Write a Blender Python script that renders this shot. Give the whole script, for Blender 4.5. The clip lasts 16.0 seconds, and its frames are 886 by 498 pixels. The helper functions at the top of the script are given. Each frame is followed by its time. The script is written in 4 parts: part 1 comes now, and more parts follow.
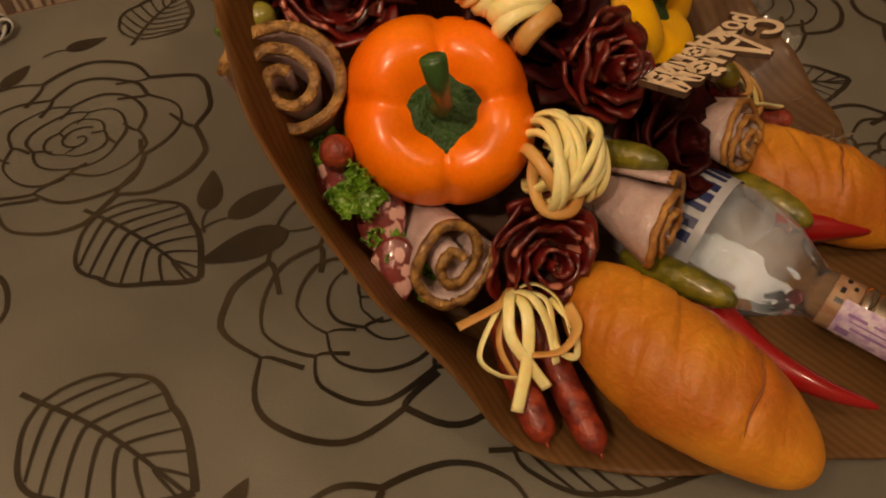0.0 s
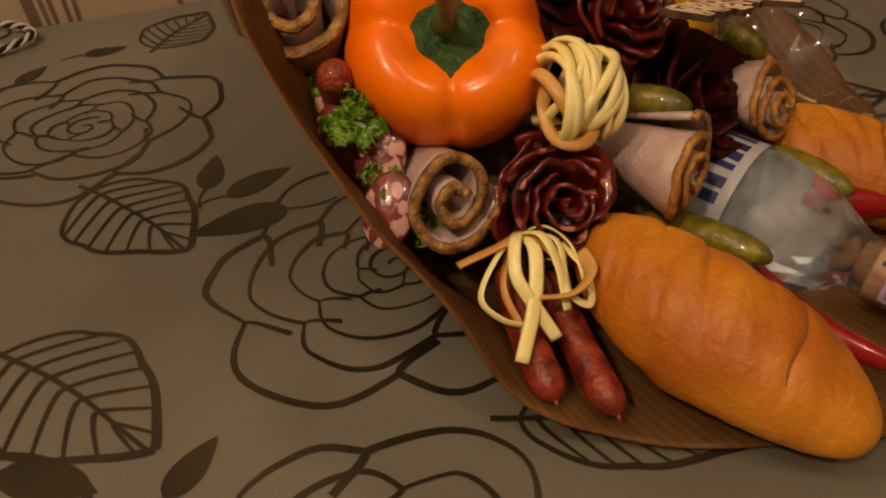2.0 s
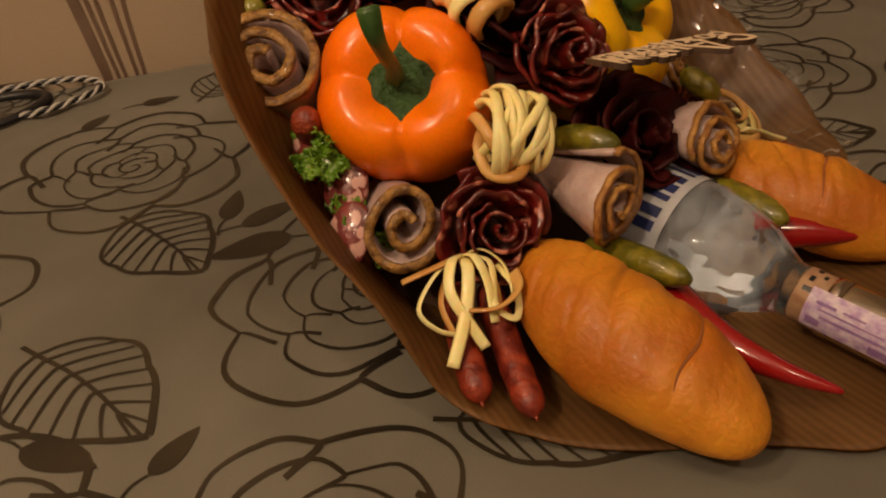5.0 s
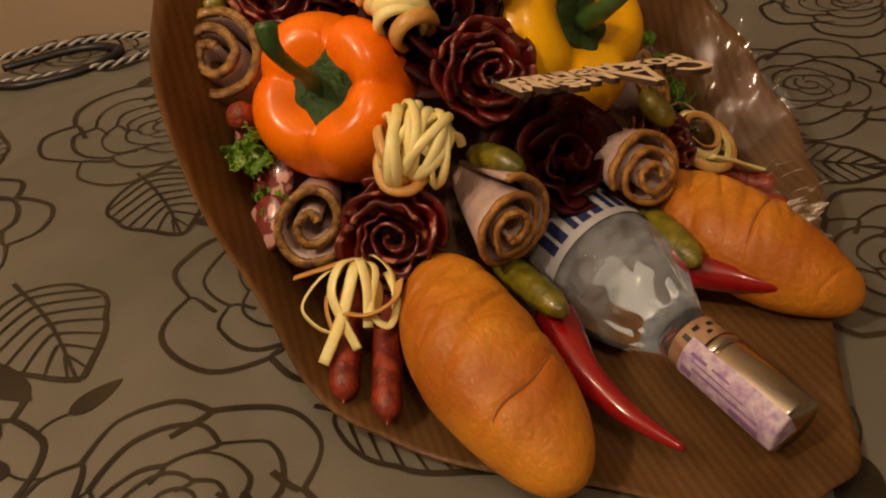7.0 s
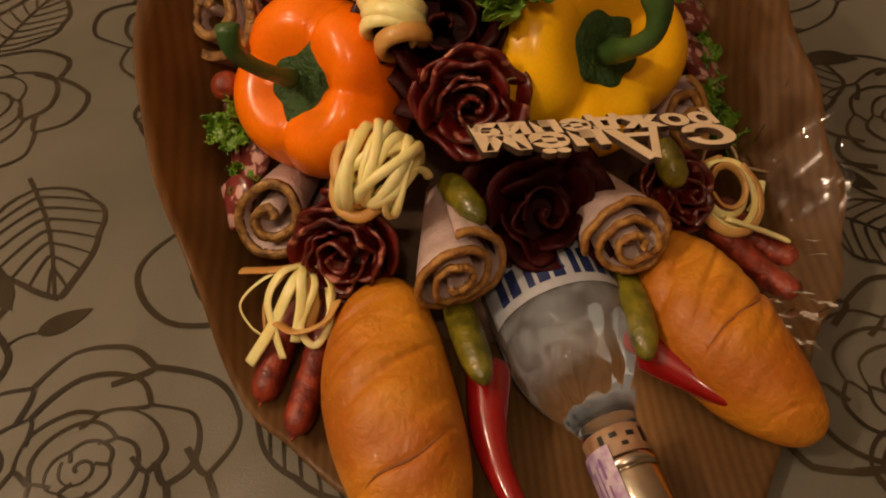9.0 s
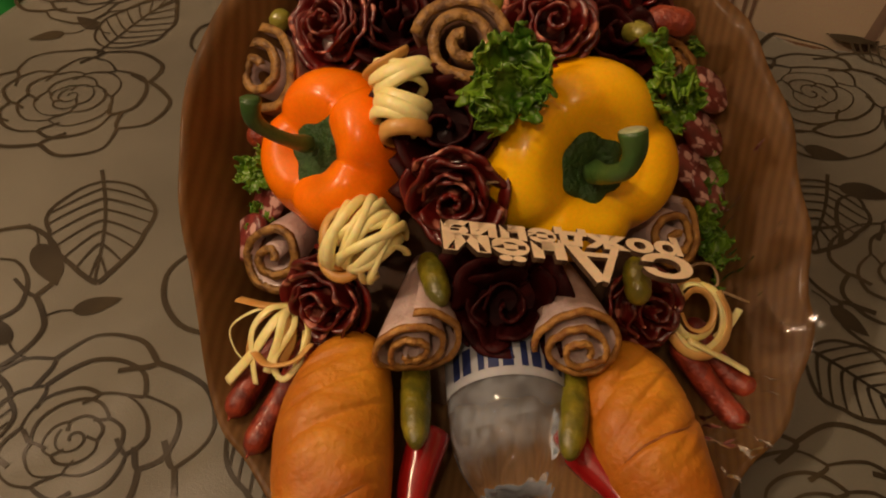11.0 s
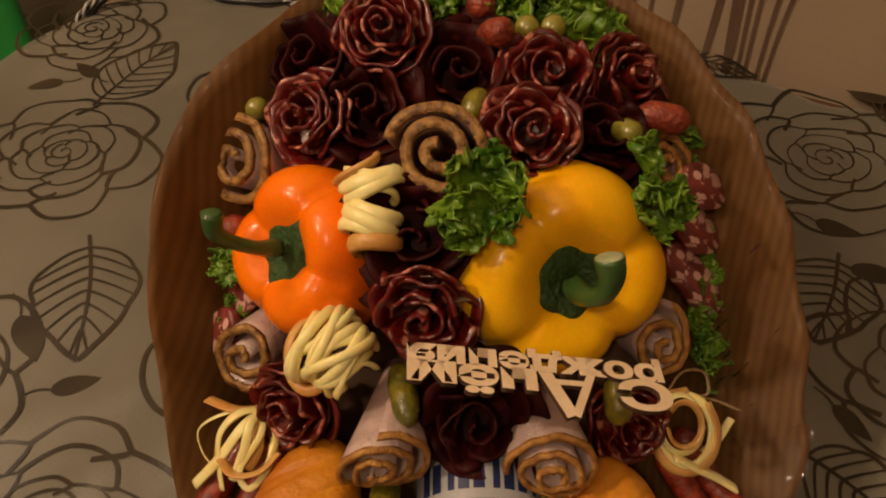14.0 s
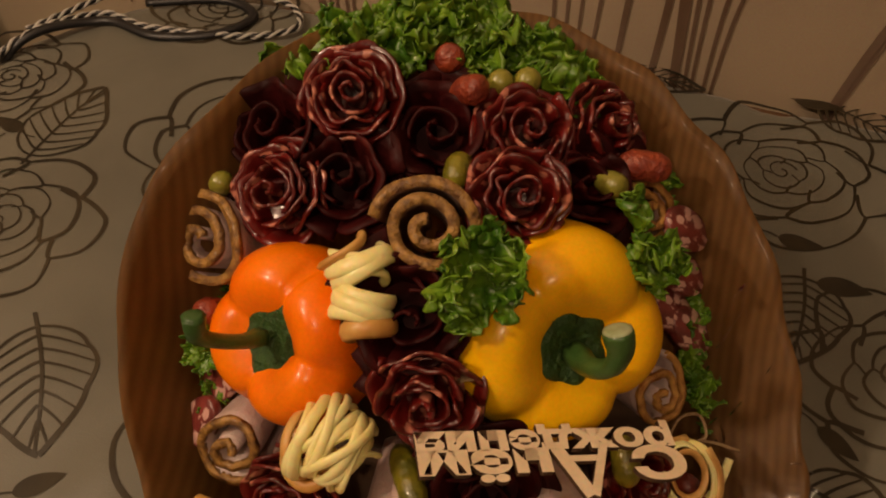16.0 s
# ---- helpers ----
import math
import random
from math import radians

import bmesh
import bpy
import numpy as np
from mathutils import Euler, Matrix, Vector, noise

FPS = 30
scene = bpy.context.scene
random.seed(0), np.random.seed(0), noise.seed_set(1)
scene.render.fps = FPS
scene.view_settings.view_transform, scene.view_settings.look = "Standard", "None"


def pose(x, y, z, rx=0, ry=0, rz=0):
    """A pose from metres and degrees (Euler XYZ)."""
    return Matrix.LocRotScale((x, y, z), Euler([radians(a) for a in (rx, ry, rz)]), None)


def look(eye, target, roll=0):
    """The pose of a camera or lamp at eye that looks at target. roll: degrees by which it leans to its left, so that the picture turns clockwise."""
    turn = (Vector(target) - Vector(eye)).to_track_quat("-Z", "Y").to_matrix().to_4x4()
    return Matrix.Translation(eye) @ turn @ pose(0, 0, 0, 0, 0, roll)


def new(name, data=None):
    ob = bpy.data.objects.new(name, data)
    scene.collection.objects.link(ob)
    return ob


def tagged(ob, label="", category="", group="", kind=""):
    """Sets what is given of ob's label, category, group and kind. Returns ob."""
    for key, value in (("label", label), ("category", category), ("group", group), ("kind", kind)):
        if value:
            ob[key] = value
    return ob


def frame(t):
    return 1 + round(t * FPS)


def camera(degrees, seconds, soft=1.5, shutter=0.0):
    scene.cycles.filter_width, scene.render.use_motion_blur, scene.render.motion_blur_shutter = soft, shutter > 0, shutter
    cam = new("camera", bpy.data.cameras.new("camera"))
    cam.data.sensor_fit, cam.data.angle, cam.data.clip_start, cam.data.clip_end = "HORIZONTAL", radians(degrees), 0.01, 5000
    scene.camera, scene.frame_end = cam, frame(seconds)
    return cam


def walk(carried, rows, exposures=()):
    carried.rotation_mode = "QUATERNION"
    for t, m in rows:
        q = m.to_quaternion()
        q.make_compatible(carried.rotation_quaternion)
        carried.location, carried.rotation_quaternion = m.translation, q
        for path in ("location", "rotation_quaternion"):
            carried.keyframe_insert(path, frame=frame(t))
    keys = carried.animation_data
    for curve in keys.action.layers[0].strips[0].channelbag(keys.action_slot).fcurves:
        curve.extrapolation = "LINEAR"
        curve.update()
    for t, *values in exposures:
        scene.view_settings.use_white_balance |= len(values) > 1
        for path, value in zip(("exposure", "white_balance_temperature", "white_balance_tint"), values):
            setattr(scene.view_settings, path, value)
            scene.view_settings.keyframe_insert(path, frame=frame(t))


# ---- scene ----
cam = camera(59.1, 16.0, soft=2.0)
# seconds, eye, target, roll
ROWS = [
    (0, (-0.3282, -0.1609, 0.359), (0.6396, 0.7863, -1.113), -0),
    (0.5, (-0.3326, -0.1768, 0.336), (0.6339, 0.817, -1.105), -1.6),
    (1, (-0.3388, -0.1752, 0.309), (0.6594, 0.8863, -1.061), -1),
    (1.5, (-0.343, -0.1796, 0.286), (0.7271, 0.9211, -0.996), 1),
    (2, (-0.3412, -0.192, 0.276), (0.7176, 0.9502, -0.979), -0.2),
    (2.5, (-0.3375, -0.2068, 0.27), (0.7137, 1.0036, -0.926), -0.8),
    (3, (-0.3321, -0.219, 0.274), (0.6984, 1.0422, -0.886), -2.1),
    (5.5, (-0.3069, -0.2889, 0.301), (0.5606, 1.0773, -0.875), -5),
    (6, (-0.2809, -0.3118, 0.305), (0.5023, 1.0847, -0.893), -5.2),
    (6.5, (-0.241, -0.3331, 0.314), (0.4515, 1.094, -0.903), -5.1),
    (7, (-0.2042, -0.3355, 0.322), (0.3582, 1.1314, -0.916), -5.9),
    (7.5, (-0.173, -0.332, 0.332), (0.2797, 1.0296, -1.061), -6),
    (8, (-0.1619, -0.2986, 0.364), (0.2528, 0.9906, -1.108), -5.3),
    (8.5, (-0.1414, -0.2843, 0.369), (0.2251, 1.0023, -1.118), -4.3),
    (9, (-0.0928, -0.284, 0.378), (0.0757, 1.0062, -1.141), -2.8),
    (11.3, (-0.0238, -0.2859, 0.435), (-0.0991, 1.0272, -1.072), 0.4),
    (11.5, (-0.0214, -0.279, 0.43), (-0.0897, 1.028, -1.082), 0.7),
    (12, (-0.0176, -0.2574, 0.423), (-0.0937, 1.025, -1.11), 1),
    (12.5, (-0.0135, -0.238, 0.424), (-0.1015, 1.0254, -1.124), 0.2),
    (13, (-0.0129, -0.2288, 0.433), (-0.1106, 1.0374, -1.112), 0.2),
    (13.5, (-0.0045, -0.22, 0.447), (-0.1188, 1.0449, -1.098), -0.4),
    (14, (-0.0003, -0.2206, 0.463), (-0.1514, 1.0617, -1.064), -1.1),
    (14.5, (-0.0021, -0.2232, 0.476), (-0.1617, 1.0902, -1.024), -0.4),
    (15, (-0.0127, -0.2124, 0.478), (-0.1159, 1.1009, -1.027), 0.7),
    (15.5, (-0.0207, -0.1984, 0.477), (-0.0611, 1.0847, -1.056), 0.2),
    (16, (-0.0354, -0.1757, 0.479), (-0.0015, 1.087, -1.072), 0.8),
]
walk(cam, [(t, look(eye, target, roll)) for t, eye, target, roll in ROWS],
     [(0.0, -0.22), (2.5, -0.19), (6.0, -0.09), (9.0, -0.15), (12.0, -0.12), (14.5, -0.06), (16.0, -0.19)])

# ---- light ----
world = bpy.data.worlds.new("room_air")
scene.world = world
world.use_nodes = True
world.node_tree.nodes["Background"].inputs[0].default_value = (0.75, 0.85, 1.0, 1)
world.node_tree.nodes["Background"].inputs[1].default_value = 0.02


def bulb(x, y, z, watts, radius, colour):
    data = bpy.data.lights.new("ceiling_bulb", "POINT")
    data.energy, data.shadow_soft_size, data.color = watts, radius, colour
    ob = new("ceiling_bulb", data)
    ob.location = (x, y, z)
    return ob


WARM = (1.0, 0.695, 0.455)
for x, y, z, watts in ((-1.05, -0.24, 1.20, 33.0), (-0.80, 0.15, 1.25, 13.0), (-0.20, -0.75, 1.35, 12.0)):
    bulb(x, y, z, watts, 0.045, WARM)

# ---- materials ----


def material(name, colour, rough=0.5, metal=0.0, second=None, scale=60.0, bump=0.0, bump_scale=300.0, coat=0.0, sub=0.0, detail=4.0, lo=0.35, hi=0.65, sheen=0.0, spec=0.5):
    """A surface with blotches of a second colour, fine grain in colour and relief."""
    m = bpy.data.materials.new(name)
    m.use_nodes = True
    nt = m.node_tree
    n, l = nt.nodes, nt.links
    b = n["Principled BSDF"]
    b.inputs["Roughness"].default_value, b.inputs["Metallic"].default_value = rough, metal
    b.inputs["Coat Weight"].default_value, b.inputs["Coat Roughness"].default_value = coat, 0.12
    b.inputs["Sheen Weight"].default_value = sheen
    b.inputs["Specular IOR Level"].default_value = spec
    if sub:
        b.inputs["Subsurface Weight"].default_value, b.inputs["Subsurface Scale"].default_value = sub, 0.004
        b.inputs["Subsurface Radius"].default_value = (1.0, 0.5, 0.25)
    co = n.new("ShaderNodeTexCoord")
    big = n.new("ShaderNodeTexNoise")
    big.inputs["Scale"].default_value, big.inputs["Detail"].default_value = scale, detail
    l.new(co.outputs["Object"], big.inputs["Vector"])
    ramp = n.new("ShaderNodeValToRGB")
    ramp.color_ramp.elements[0].position, ramp.color_ramp.elements[1].position = lo, hi
    ramp.color_ramp.elements[0].color = (*colour, 1)
    ramp.color_ramp.elements[1].color = (*(second or [c * 0.8 for c in colour]), 1)
    l.new(big.outputs["Fac"], ramp.inputs["Fac"])
    fine = n.new("ShaderNodeTexNoise")
    fine.inputs["Scale"].default_value, fine.inputs["Detail"].default_value = bump_scale, 5.0
    l.new(co.outputs["Object"], fine.inputs["Vector"])
    mix = n.new("ShaderNodeMix")
    mix.data_type, mix.blend_type = "RGBA", "MULTIPLY"
    mix.inputs["Factor"].default_value = 0.25
    l.new(ramp.outputs["Color"], mix.inputs["A"])
    l.new(fine.outputs["Color"], mix.inputs["B"])
    gain = n.new("ShaderNodeMix")
    gain.data_type, gain.blend_type = "RGBA", "MULTIPLY"
    gain.inputs["Factor"].default_value = 1.0
    gain.inputs["B"].default_value = (1.12, 1.12, 1.12, 1)
    l.new(mix.outputs["Result"], gain.inputs["A"])
    l.new(gain.outputs["Result"], b.inputs["Base Color"])
    if bump:
        bp = n.new("ShaderNodeBump")
        bp.inputs["Strength"].default_value, bp.inputs["Distance"].default_value = 1.0, bump
        l.new(fine.outputs["Fac"], bp.inputs["Height"])
        l.new(bp.outputs["Normal"], b.inputs["Normal"])
    return m


def marbled(name, lean, fat, scale, amount, rough=0.28, edge=None, coat=0.4, spec=0.5):
    """Cured meat: lean with fat flecks of two sizes, glossy."""
    m = material(name, lean, rough, second=[c * 0.45 for c in lean], scale=70, bump=0.0006, bump_scale=260, coat=coat, spec=spec)
    nt = m.node_tree
    n, l = nt.nodes, nt.links
    b = n["Principled BSDF"]
    co = n["Texture Coordinate"]
    warp = n.new("ShaderNodeTexNoise")
    warp.inputs["Scale"].default_value = scale * 1.2
    add = n.new("ShaderNodeMixRGB")
    add.blend_type = "LINEAR_LIGHT"
    add.inputs[0].default_value = 0.006
    l.new(co.outputs["Object"], warp.inputs["Vector"])
    l.new(co.outputs["Object"], add.inputs[1])
    l.new(warp.outputs["Color"], add.inputs[2])
    vor = n.new("ShaderNodeTexVoronoi")
    vor.inputs["Scale"].default_value = scale
    l.new(add.outputs[0], vor.inputs["Vector"])
    ramp = n.new("ShaderNodeValToRGB")
    ramp.color_ramp.elements[0].position, ramp.color_ramp.elements[1].position = amount, amount + 0.12
    ramp.color_ramp.elements[0].color, ramp.color_ramp.elements[1].color = (1, 1, 1, 1), (0, 0, 0, 1)
    l.new(vor.outputs["Distance"], ramp.inputs["Fac"])
    pick = n.new("ShaderNodeTexNoise")
    pick.inputs["Scale"].default_value = scale * 0.45
    l.new(co.outputs["Object"], pick.inputs["Vector"])
    gate = n.new("ShaderNodeMath")
    gate.operation = "GREATER_THAN"
    gate.inputs[1].default_value = 0.40
    l.new(pick.outputs["Fac"], gate.inputs[0])
    both = n.new("ShaderNodeMath")
    both.operation = "MULTIPLY"
    l.new(ramp.outputs["Color"], both.inputs[0])
    l.new(gate.outputs[0], both.inputs[1])
    mix = n.new("ShaderNodeMix")
    mix.data_type = "RGBA"
    old = b.inputs["Base Color"].links[0].from_socket
    l.new(both.outputs[0], mix.inputs["Factor"])
    l.new(old, mix.inputs["A"])
    mix.inputs["B"].default_value = (*fat, 1)
    l.new(mix.outputs["Result"], b.inputs["Base Color"])
    return m


def striped_paper():
    """Ribbed kraft paper: fine dark stripes along one way, blotchy fibre."""
    m = material("kraft_paper", (0.34, 0.182, 0.062), 0.5, second=(0.235, 0.120, 0.038), scale=17, bump=0.0003, bump_scale=420, coat=0.15)
    nt = m.node_tree
    n, l = nt.nodes, nt.links
    b = n["Principled BSDF"]
    wave = n.new("ShaderNodeTexWave")
    wave.bands_direction = "X"
    wave.inputs["Scale"].default_value, wave.inputs["Distortion"].default_value = 62.0, 0.4
    turn = n.new("ShaderNodeMapping")
    turn.inputs["Rotation"].default_value = (0, 0, 0.12)
    l.new(n["Texture Coordinate"].outputs["Object"], turn.inputs["Vector"])
    l.new(turn.outputs["Vector"], wave.inputs["Vector"])
    mix = n.new("ShaderNodeMix")
    mix.data_type, mix.blend_type = "RGBA", "MULTIPLY"
    old = b.inputs["Base Color"].links[0].from_socket
    ramp = n.new("ShaderNodeValToRGB")
    ramp.color_ramp.elements[0].color, ramp.color_ramp.elements[1].color = (0.78, 0.77, 0.75, 1), (1, 1, 1, 1)
    l.new(wave.outputs["Fac"], ramp.inputs["Fac"])
    mix.inputs["Factor"].default_value = 1.0
    l.new(old, mix.inputs["A"])
    l.new(ramp.outputs["Color"], mix.inputs["B"])
    l.new(mix.outputs["Result"], b.inputs["Base Color"])
    thin, join = n.new("ShaderNodeBsdfTranslucent"), n.new("ShaderNodeMixShader")
    glow = n.new("ShaderNodeMix")
    glow.data_type, glow.blend_type = "RGBA", "MULTIPLY"
    glow.inputs["Factor"].default_value = 1.0
    glow.inputs["B"].default_value = (1.45, 1.5, 1.0, 1)
    l.new(mix.outputs["Result"], glow.inputs["A"])
    l.new(glow.outputs["Result"], thin.inputs["Color"])
    join.inputs[0].default_value = 0.58
    l.new(b.outputs[0], join.inputs[1])
    l.new(thin.outputs[0], join.inputs[2])
    l.new(join.outputs[0], n["Material Output"].inputs["Surface"])
    return m


def clear(name, ior, rough=0.0, tint=(1, 1, 1), bump=0.0, bump_scale=40.0, frost=0.0):
    m = bpy.data.materials.new(name)
    m.use_nodes = True
    n, l = m.node_tree.nodes, m.node_tree.links
    b = n["Principled BSDF"]
    b.inputs["Base Color"].default_value = (*tint, 1)
    b.inputs["Transmission Weight"].default_value, b.inputs["Roughness"].default_value, b.inputs["IOR"].default_value = 1.0, rough, ior
    co = n.new("ShaderNodeTexCoord")
    if bump:
        no, bp = n.new("ShaderNodeTexNoise"), n.new("ShaderNodeBump")
        no.inputs["Scale"].default_value, no.inputs["Detail"].default_value = bump_scale, 2.0
        bp.inputs["Distance"].default_value = bump
        l.new(co.outputs["Object"], no.inputs["Vector"])
        l.new(no.outputs["Fac"], bp.inputs["Height"])
        l.new(bp.outputs["Normal"], b.inputs["Normal"])
    if frost:
        dull, join = n.new("ShaderNodeBsdfDiffuse"), n.new("ShaderNodeMixShader")
        dull.inputs["Color"].default_value = (0.74, 0.86, 0.98, 1)
        ice, ramp = n.new("ShaderNodeTexNoise"), n.new("ShaderNodeValToRGB")
        ice.inputs["Scale"].default_value, ice.inputs["Detail"].default_value, ice.inputs["Distortion"].default_value = 45.0, 2.0, 2.5
        ramp.color_ramp.elements[0].position, ramp.color_ramp.elements[1].position = 0.36, 0.66
        ramp.color_ramp.elements[0].color, ramp.color_ramp.elements[1].color = (0.4 * frost, 0.4 * frost, 0.4 * frost, 1), (frost, frost, frost, 1)
        l.new(co.outputs["Object"], ice.inputs["Vector"])
        l.new(ice.outputs["Fac"], ramp.inputs["Fac"])
        # the etched relief ends in an uneven line on the shoulder
        axis, tide, reach, etched = n.new("ShaderNodeSeparateXYZ"), n.new("ShaderNodeMath"), n.new("ShaderNodeMapRange"), n.new("ShaderNodeMath")
        l.new(co.outputs["Object"], axis.inputs[0])
        tide.operation, tide.inputs[1].default_value = "MULTIPLY_ADD", 0.030
        l.new(ice.outputs["Fac"], tide.inputs[0])
        l.new(axis.outputs["Z"], tide.inputs[2])
        for k, q in enumerate((0.094, 0.104, 1.0, 0.10)):
            reach.inputs[k + 1].default_value = q
        l.new(tide.outputs[0], reach.inputs[0])
        etched.operation = "MULTIPLY"
        l.new(ramp.outputs["Color"], etched.inputs[0])
        l.new(reach.outputs[0], etched.inputs[1])
        l.new(etched.outputs[0], join.inputs[0])
        l.new(b.outputs[0], join.inputs[1])
        l.new(dull.outputs[0], join.inputs[2])
        l.new(join.outputs[0], n["Material Output"].inputs["Surface"])
    return m


# the cloth's darker second tone paints in the soft shading of folds
M_CLOTH = material("tablecloth_satin", (0.168, 0.162, 0.128), 0.38, second=(0.106, 0.102, 0.080), scale=4, bump=0.0002, bump_scale=900, sheen=0.2)
M_PRINT = material("dark_print", (0.014, 0.012, 0.009), 0.33, second=(0.055, 0.042, 0.022), scale=9, bump=0.0001, bump_scale=700, metal=0.2)
M_WALL = material("wallpaper_cream", (0.46, 0.36, 0.25), 0.7, second=(0.39, 0.30, 0.21), scale=3, bump=0.0003, bump_scale=500)
M_REED = material("wallpaper_brown", (0.13, 0.075, 0.045), 0.6, second=(0.21, 0.14, 0.10), scale=8, bump=0.0002)
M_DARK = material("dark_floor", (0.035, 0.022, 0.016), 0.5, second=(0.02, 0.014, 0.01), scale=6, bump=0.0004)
M_CEIL = material("ceiling_paint", (0.75, 0.72, 0.66), 0.8, scale=2)
M_PLAIN = material("plaster_beige", (0.45, 0.36, 0.26), 0.8, scale=2)
M_WOOD = material("table_wood", (0.16, 0.08, 0.04), 0.45, second=(0.09, 0.045, 0.02), scale=12, bump=0.0004)
M_PAPER = striped_paper()
M_LINER = material("mound_shade_brown", (0.10, 0.05, 0.022), 0.7, second=(0.055, 0.027, 0.012), scale=25, bump=0.0005)
M_ORANGE = material("orange_skin", (1.0, 0.235, 0.001), 0.27, second=(0.98, 0.175, 0.001), scale=18, spec=0.35, bump=0.00006, bump_scale=500, coat=0.10, sub=0.12)
M_YELLOW = material("yellow_skin", (1.0, 0.56, 0.003), 0.27, second=(1.0, 0.48, 0.002), scale=18, spec=0.35, bump=0.00006, bump_scale=500, coat=0.12, sub=0.12)
M_STEM = material("pepper_stem", (0.030, 0.085, 0.016), 0.4, second=(0.055, 0.12, 0.025), scale=60, bump=0.0005, bump_scale=300, coat=0.2)
M_CALYX = material("crinkled_calyx", (0.016, 0.055, 0.008), 0.55, second=(0.030, 0.090, 0.014), scale=140, bump=0.003, bump_scale=320)
M_STEMCUT = material("cut_stem_end", (0.42, 0.45, 0.26), 0.6, second=(0.28, 0.33, 0.16), scale=150, bump=0.0004)
M_SALAMI = marbled("salami_red", (0.145, 0.009, 0.007), (0.50, 0.18, 0.12), 92, 0.24, coat=0.4)
M_BACON = marbled("salami_coarse", (0.25, 0.045, 0.038), (0.60, 0.35, 0.30), 125, 0.36)
M_BASTURMA = marbled("dried_beef", (0.045, 0.0032, 0.0032), (0.08, 0.009, 0.007), 60, 0.10, rough=0.55, coat=0.02, spec=0.15)
M_HAM = material("ham_pale", (0.56, 0.43, 0.40), 0.42, second=(0.47, 0.34, 0.31), scale=110, bump=0.0009, bump_scale=420, coat=0.15, sub=0.08, detail=8)
M_BRISKET = material("brisket_grey_pink", (0.34, 0.22, 0.17), 0.4, second=(0.24, 0.14, 0.10), scale=60, bump=0.0004, bump_scale=220, coat=0.25)
M_CRUST = material("smoked_crust", (0.60, 0.32, 0.075), 0.45, second=(0.30, 0.115, 0.022), scale=150, bump=0.0016, bump_scale=650, coat=0.2, detail=8)
M_CRUSTD = material("dark_smoked_crust", (0.46, 0.25, 0.06), 0.40, second=(0.12, 0.05, 0.014), scale=170, bump=0.0016, bump_scale=600, coat=0.25, detail=8)
M_CHEESE = material("string_cheese", (0.95, 0.88, 0.42), 0.36, second=(0.92, 0.78, 0.30), scale=45, bump=0.0003, bump_scale=350, sub=0.15, coat=0.15)
M_SMOKED = material("smoked_cheese_skin", (0.56, 0.27, 0.06), 0.42, second=(0.68, 0.42, 0.13), scale=40, bump=0.0003, coat=0.15)
M_BREAD = material("bread_crust", (0.72, 0.30, 0.018), 0.52, second=(0.43, 0.125, 0.004), scale=17, bump=0.0008, bump_scale=300, coat=0.02, detail=6)
M_CRACK = material("bread_crack", (0.30, 0.10, 0.02), 0.7, second=(0.22, 0.07, 0.014), scale=80, bump=0.0006)
M_SAUSAGE = material("sausage_skin", (0.31, 0.042, 0.014), 0.42, second=(0.11, 0.010, 0.006), scale=130, bump=0.0008, bump_scale=420, coat=0.15, detail=6)
M_CHILI = material("chili_red", (0.29, 0.008, 0.008), 0.2, second=(0.27, 0.005, 0.006), scale=30, bump=0.0001, coat=0.5)
M_GHERKIN = material("gherkin_green", (0.25, 0.21, 0.014), 0.3, second=(0.085, 0.085, 0.008), scale=75, bump=0.0012, bump_scale=260, coat=0.4)
M_OLIVE = material("pale_green_gherkin", (0.28, 0.25, 0.035), 0.28, second=(0.20, 0.19, 0.025), scale=70, bump=0.0004, bump_scale=160, coat=0.4)
M_LETTUCE = material("lettuce_green", (0.165, 0.30, 0.016), 0.38, second=(0.050, 0.145, 0.007), scale=55, bump=0.0007, bump_scale=170, coat=0.15, sub=0.08)
M_TOMATO = material("red_smoked_end", (0.32, 0.055, 0.018), 0.36, second=(0.17, 0.022, 0.012), scale=130, bump=0.0018, bump_scale=380, coat=0.25)
M_PLY = material("plywood_face", (0.82, 0.66, 0.46), 0.6, second=(0.72, 0.55, 0.35), scale=50, bump=0.0002, bump_scale=500)
M_BURNT = material("laser_cut_edge", (0.09, 0.045, 0.02), 0.7, second=(0.05, 0.025, 0.012), scale=80)
M_GLASS = clear("bottle_of_spirit", 1.36, 0.0, (0.985, 0.995, 0.995), frost=0.27)


def thin_film(name):
    m = bpy.data.materials.new(name)
    m.use_nodes = True
    n, l = m.node_tree.nodes, m.node_tree.links
    gloss, thin, join, edge = n.new("ShaderNodeBsdfGlossy"), n.new("ShaderNodeBsdfTransparent"), n.new("ShaderNodeMixShader"), n.new("ShaderNodeFresnel")
    gloss.inputs["Roughness"].default_value, edge.inputs["IOR"].default_value = 0.06, 1.35
    l.new(edge.outputs[0], join.inputs[0])
    l.new(thin.outputs[0], join.inputs[1])
    l.new(gloss.outputs[0], join.inputs[2])
    l.new(join.outputs[0], n["Material Output"].inputs["Surface"])
    return m


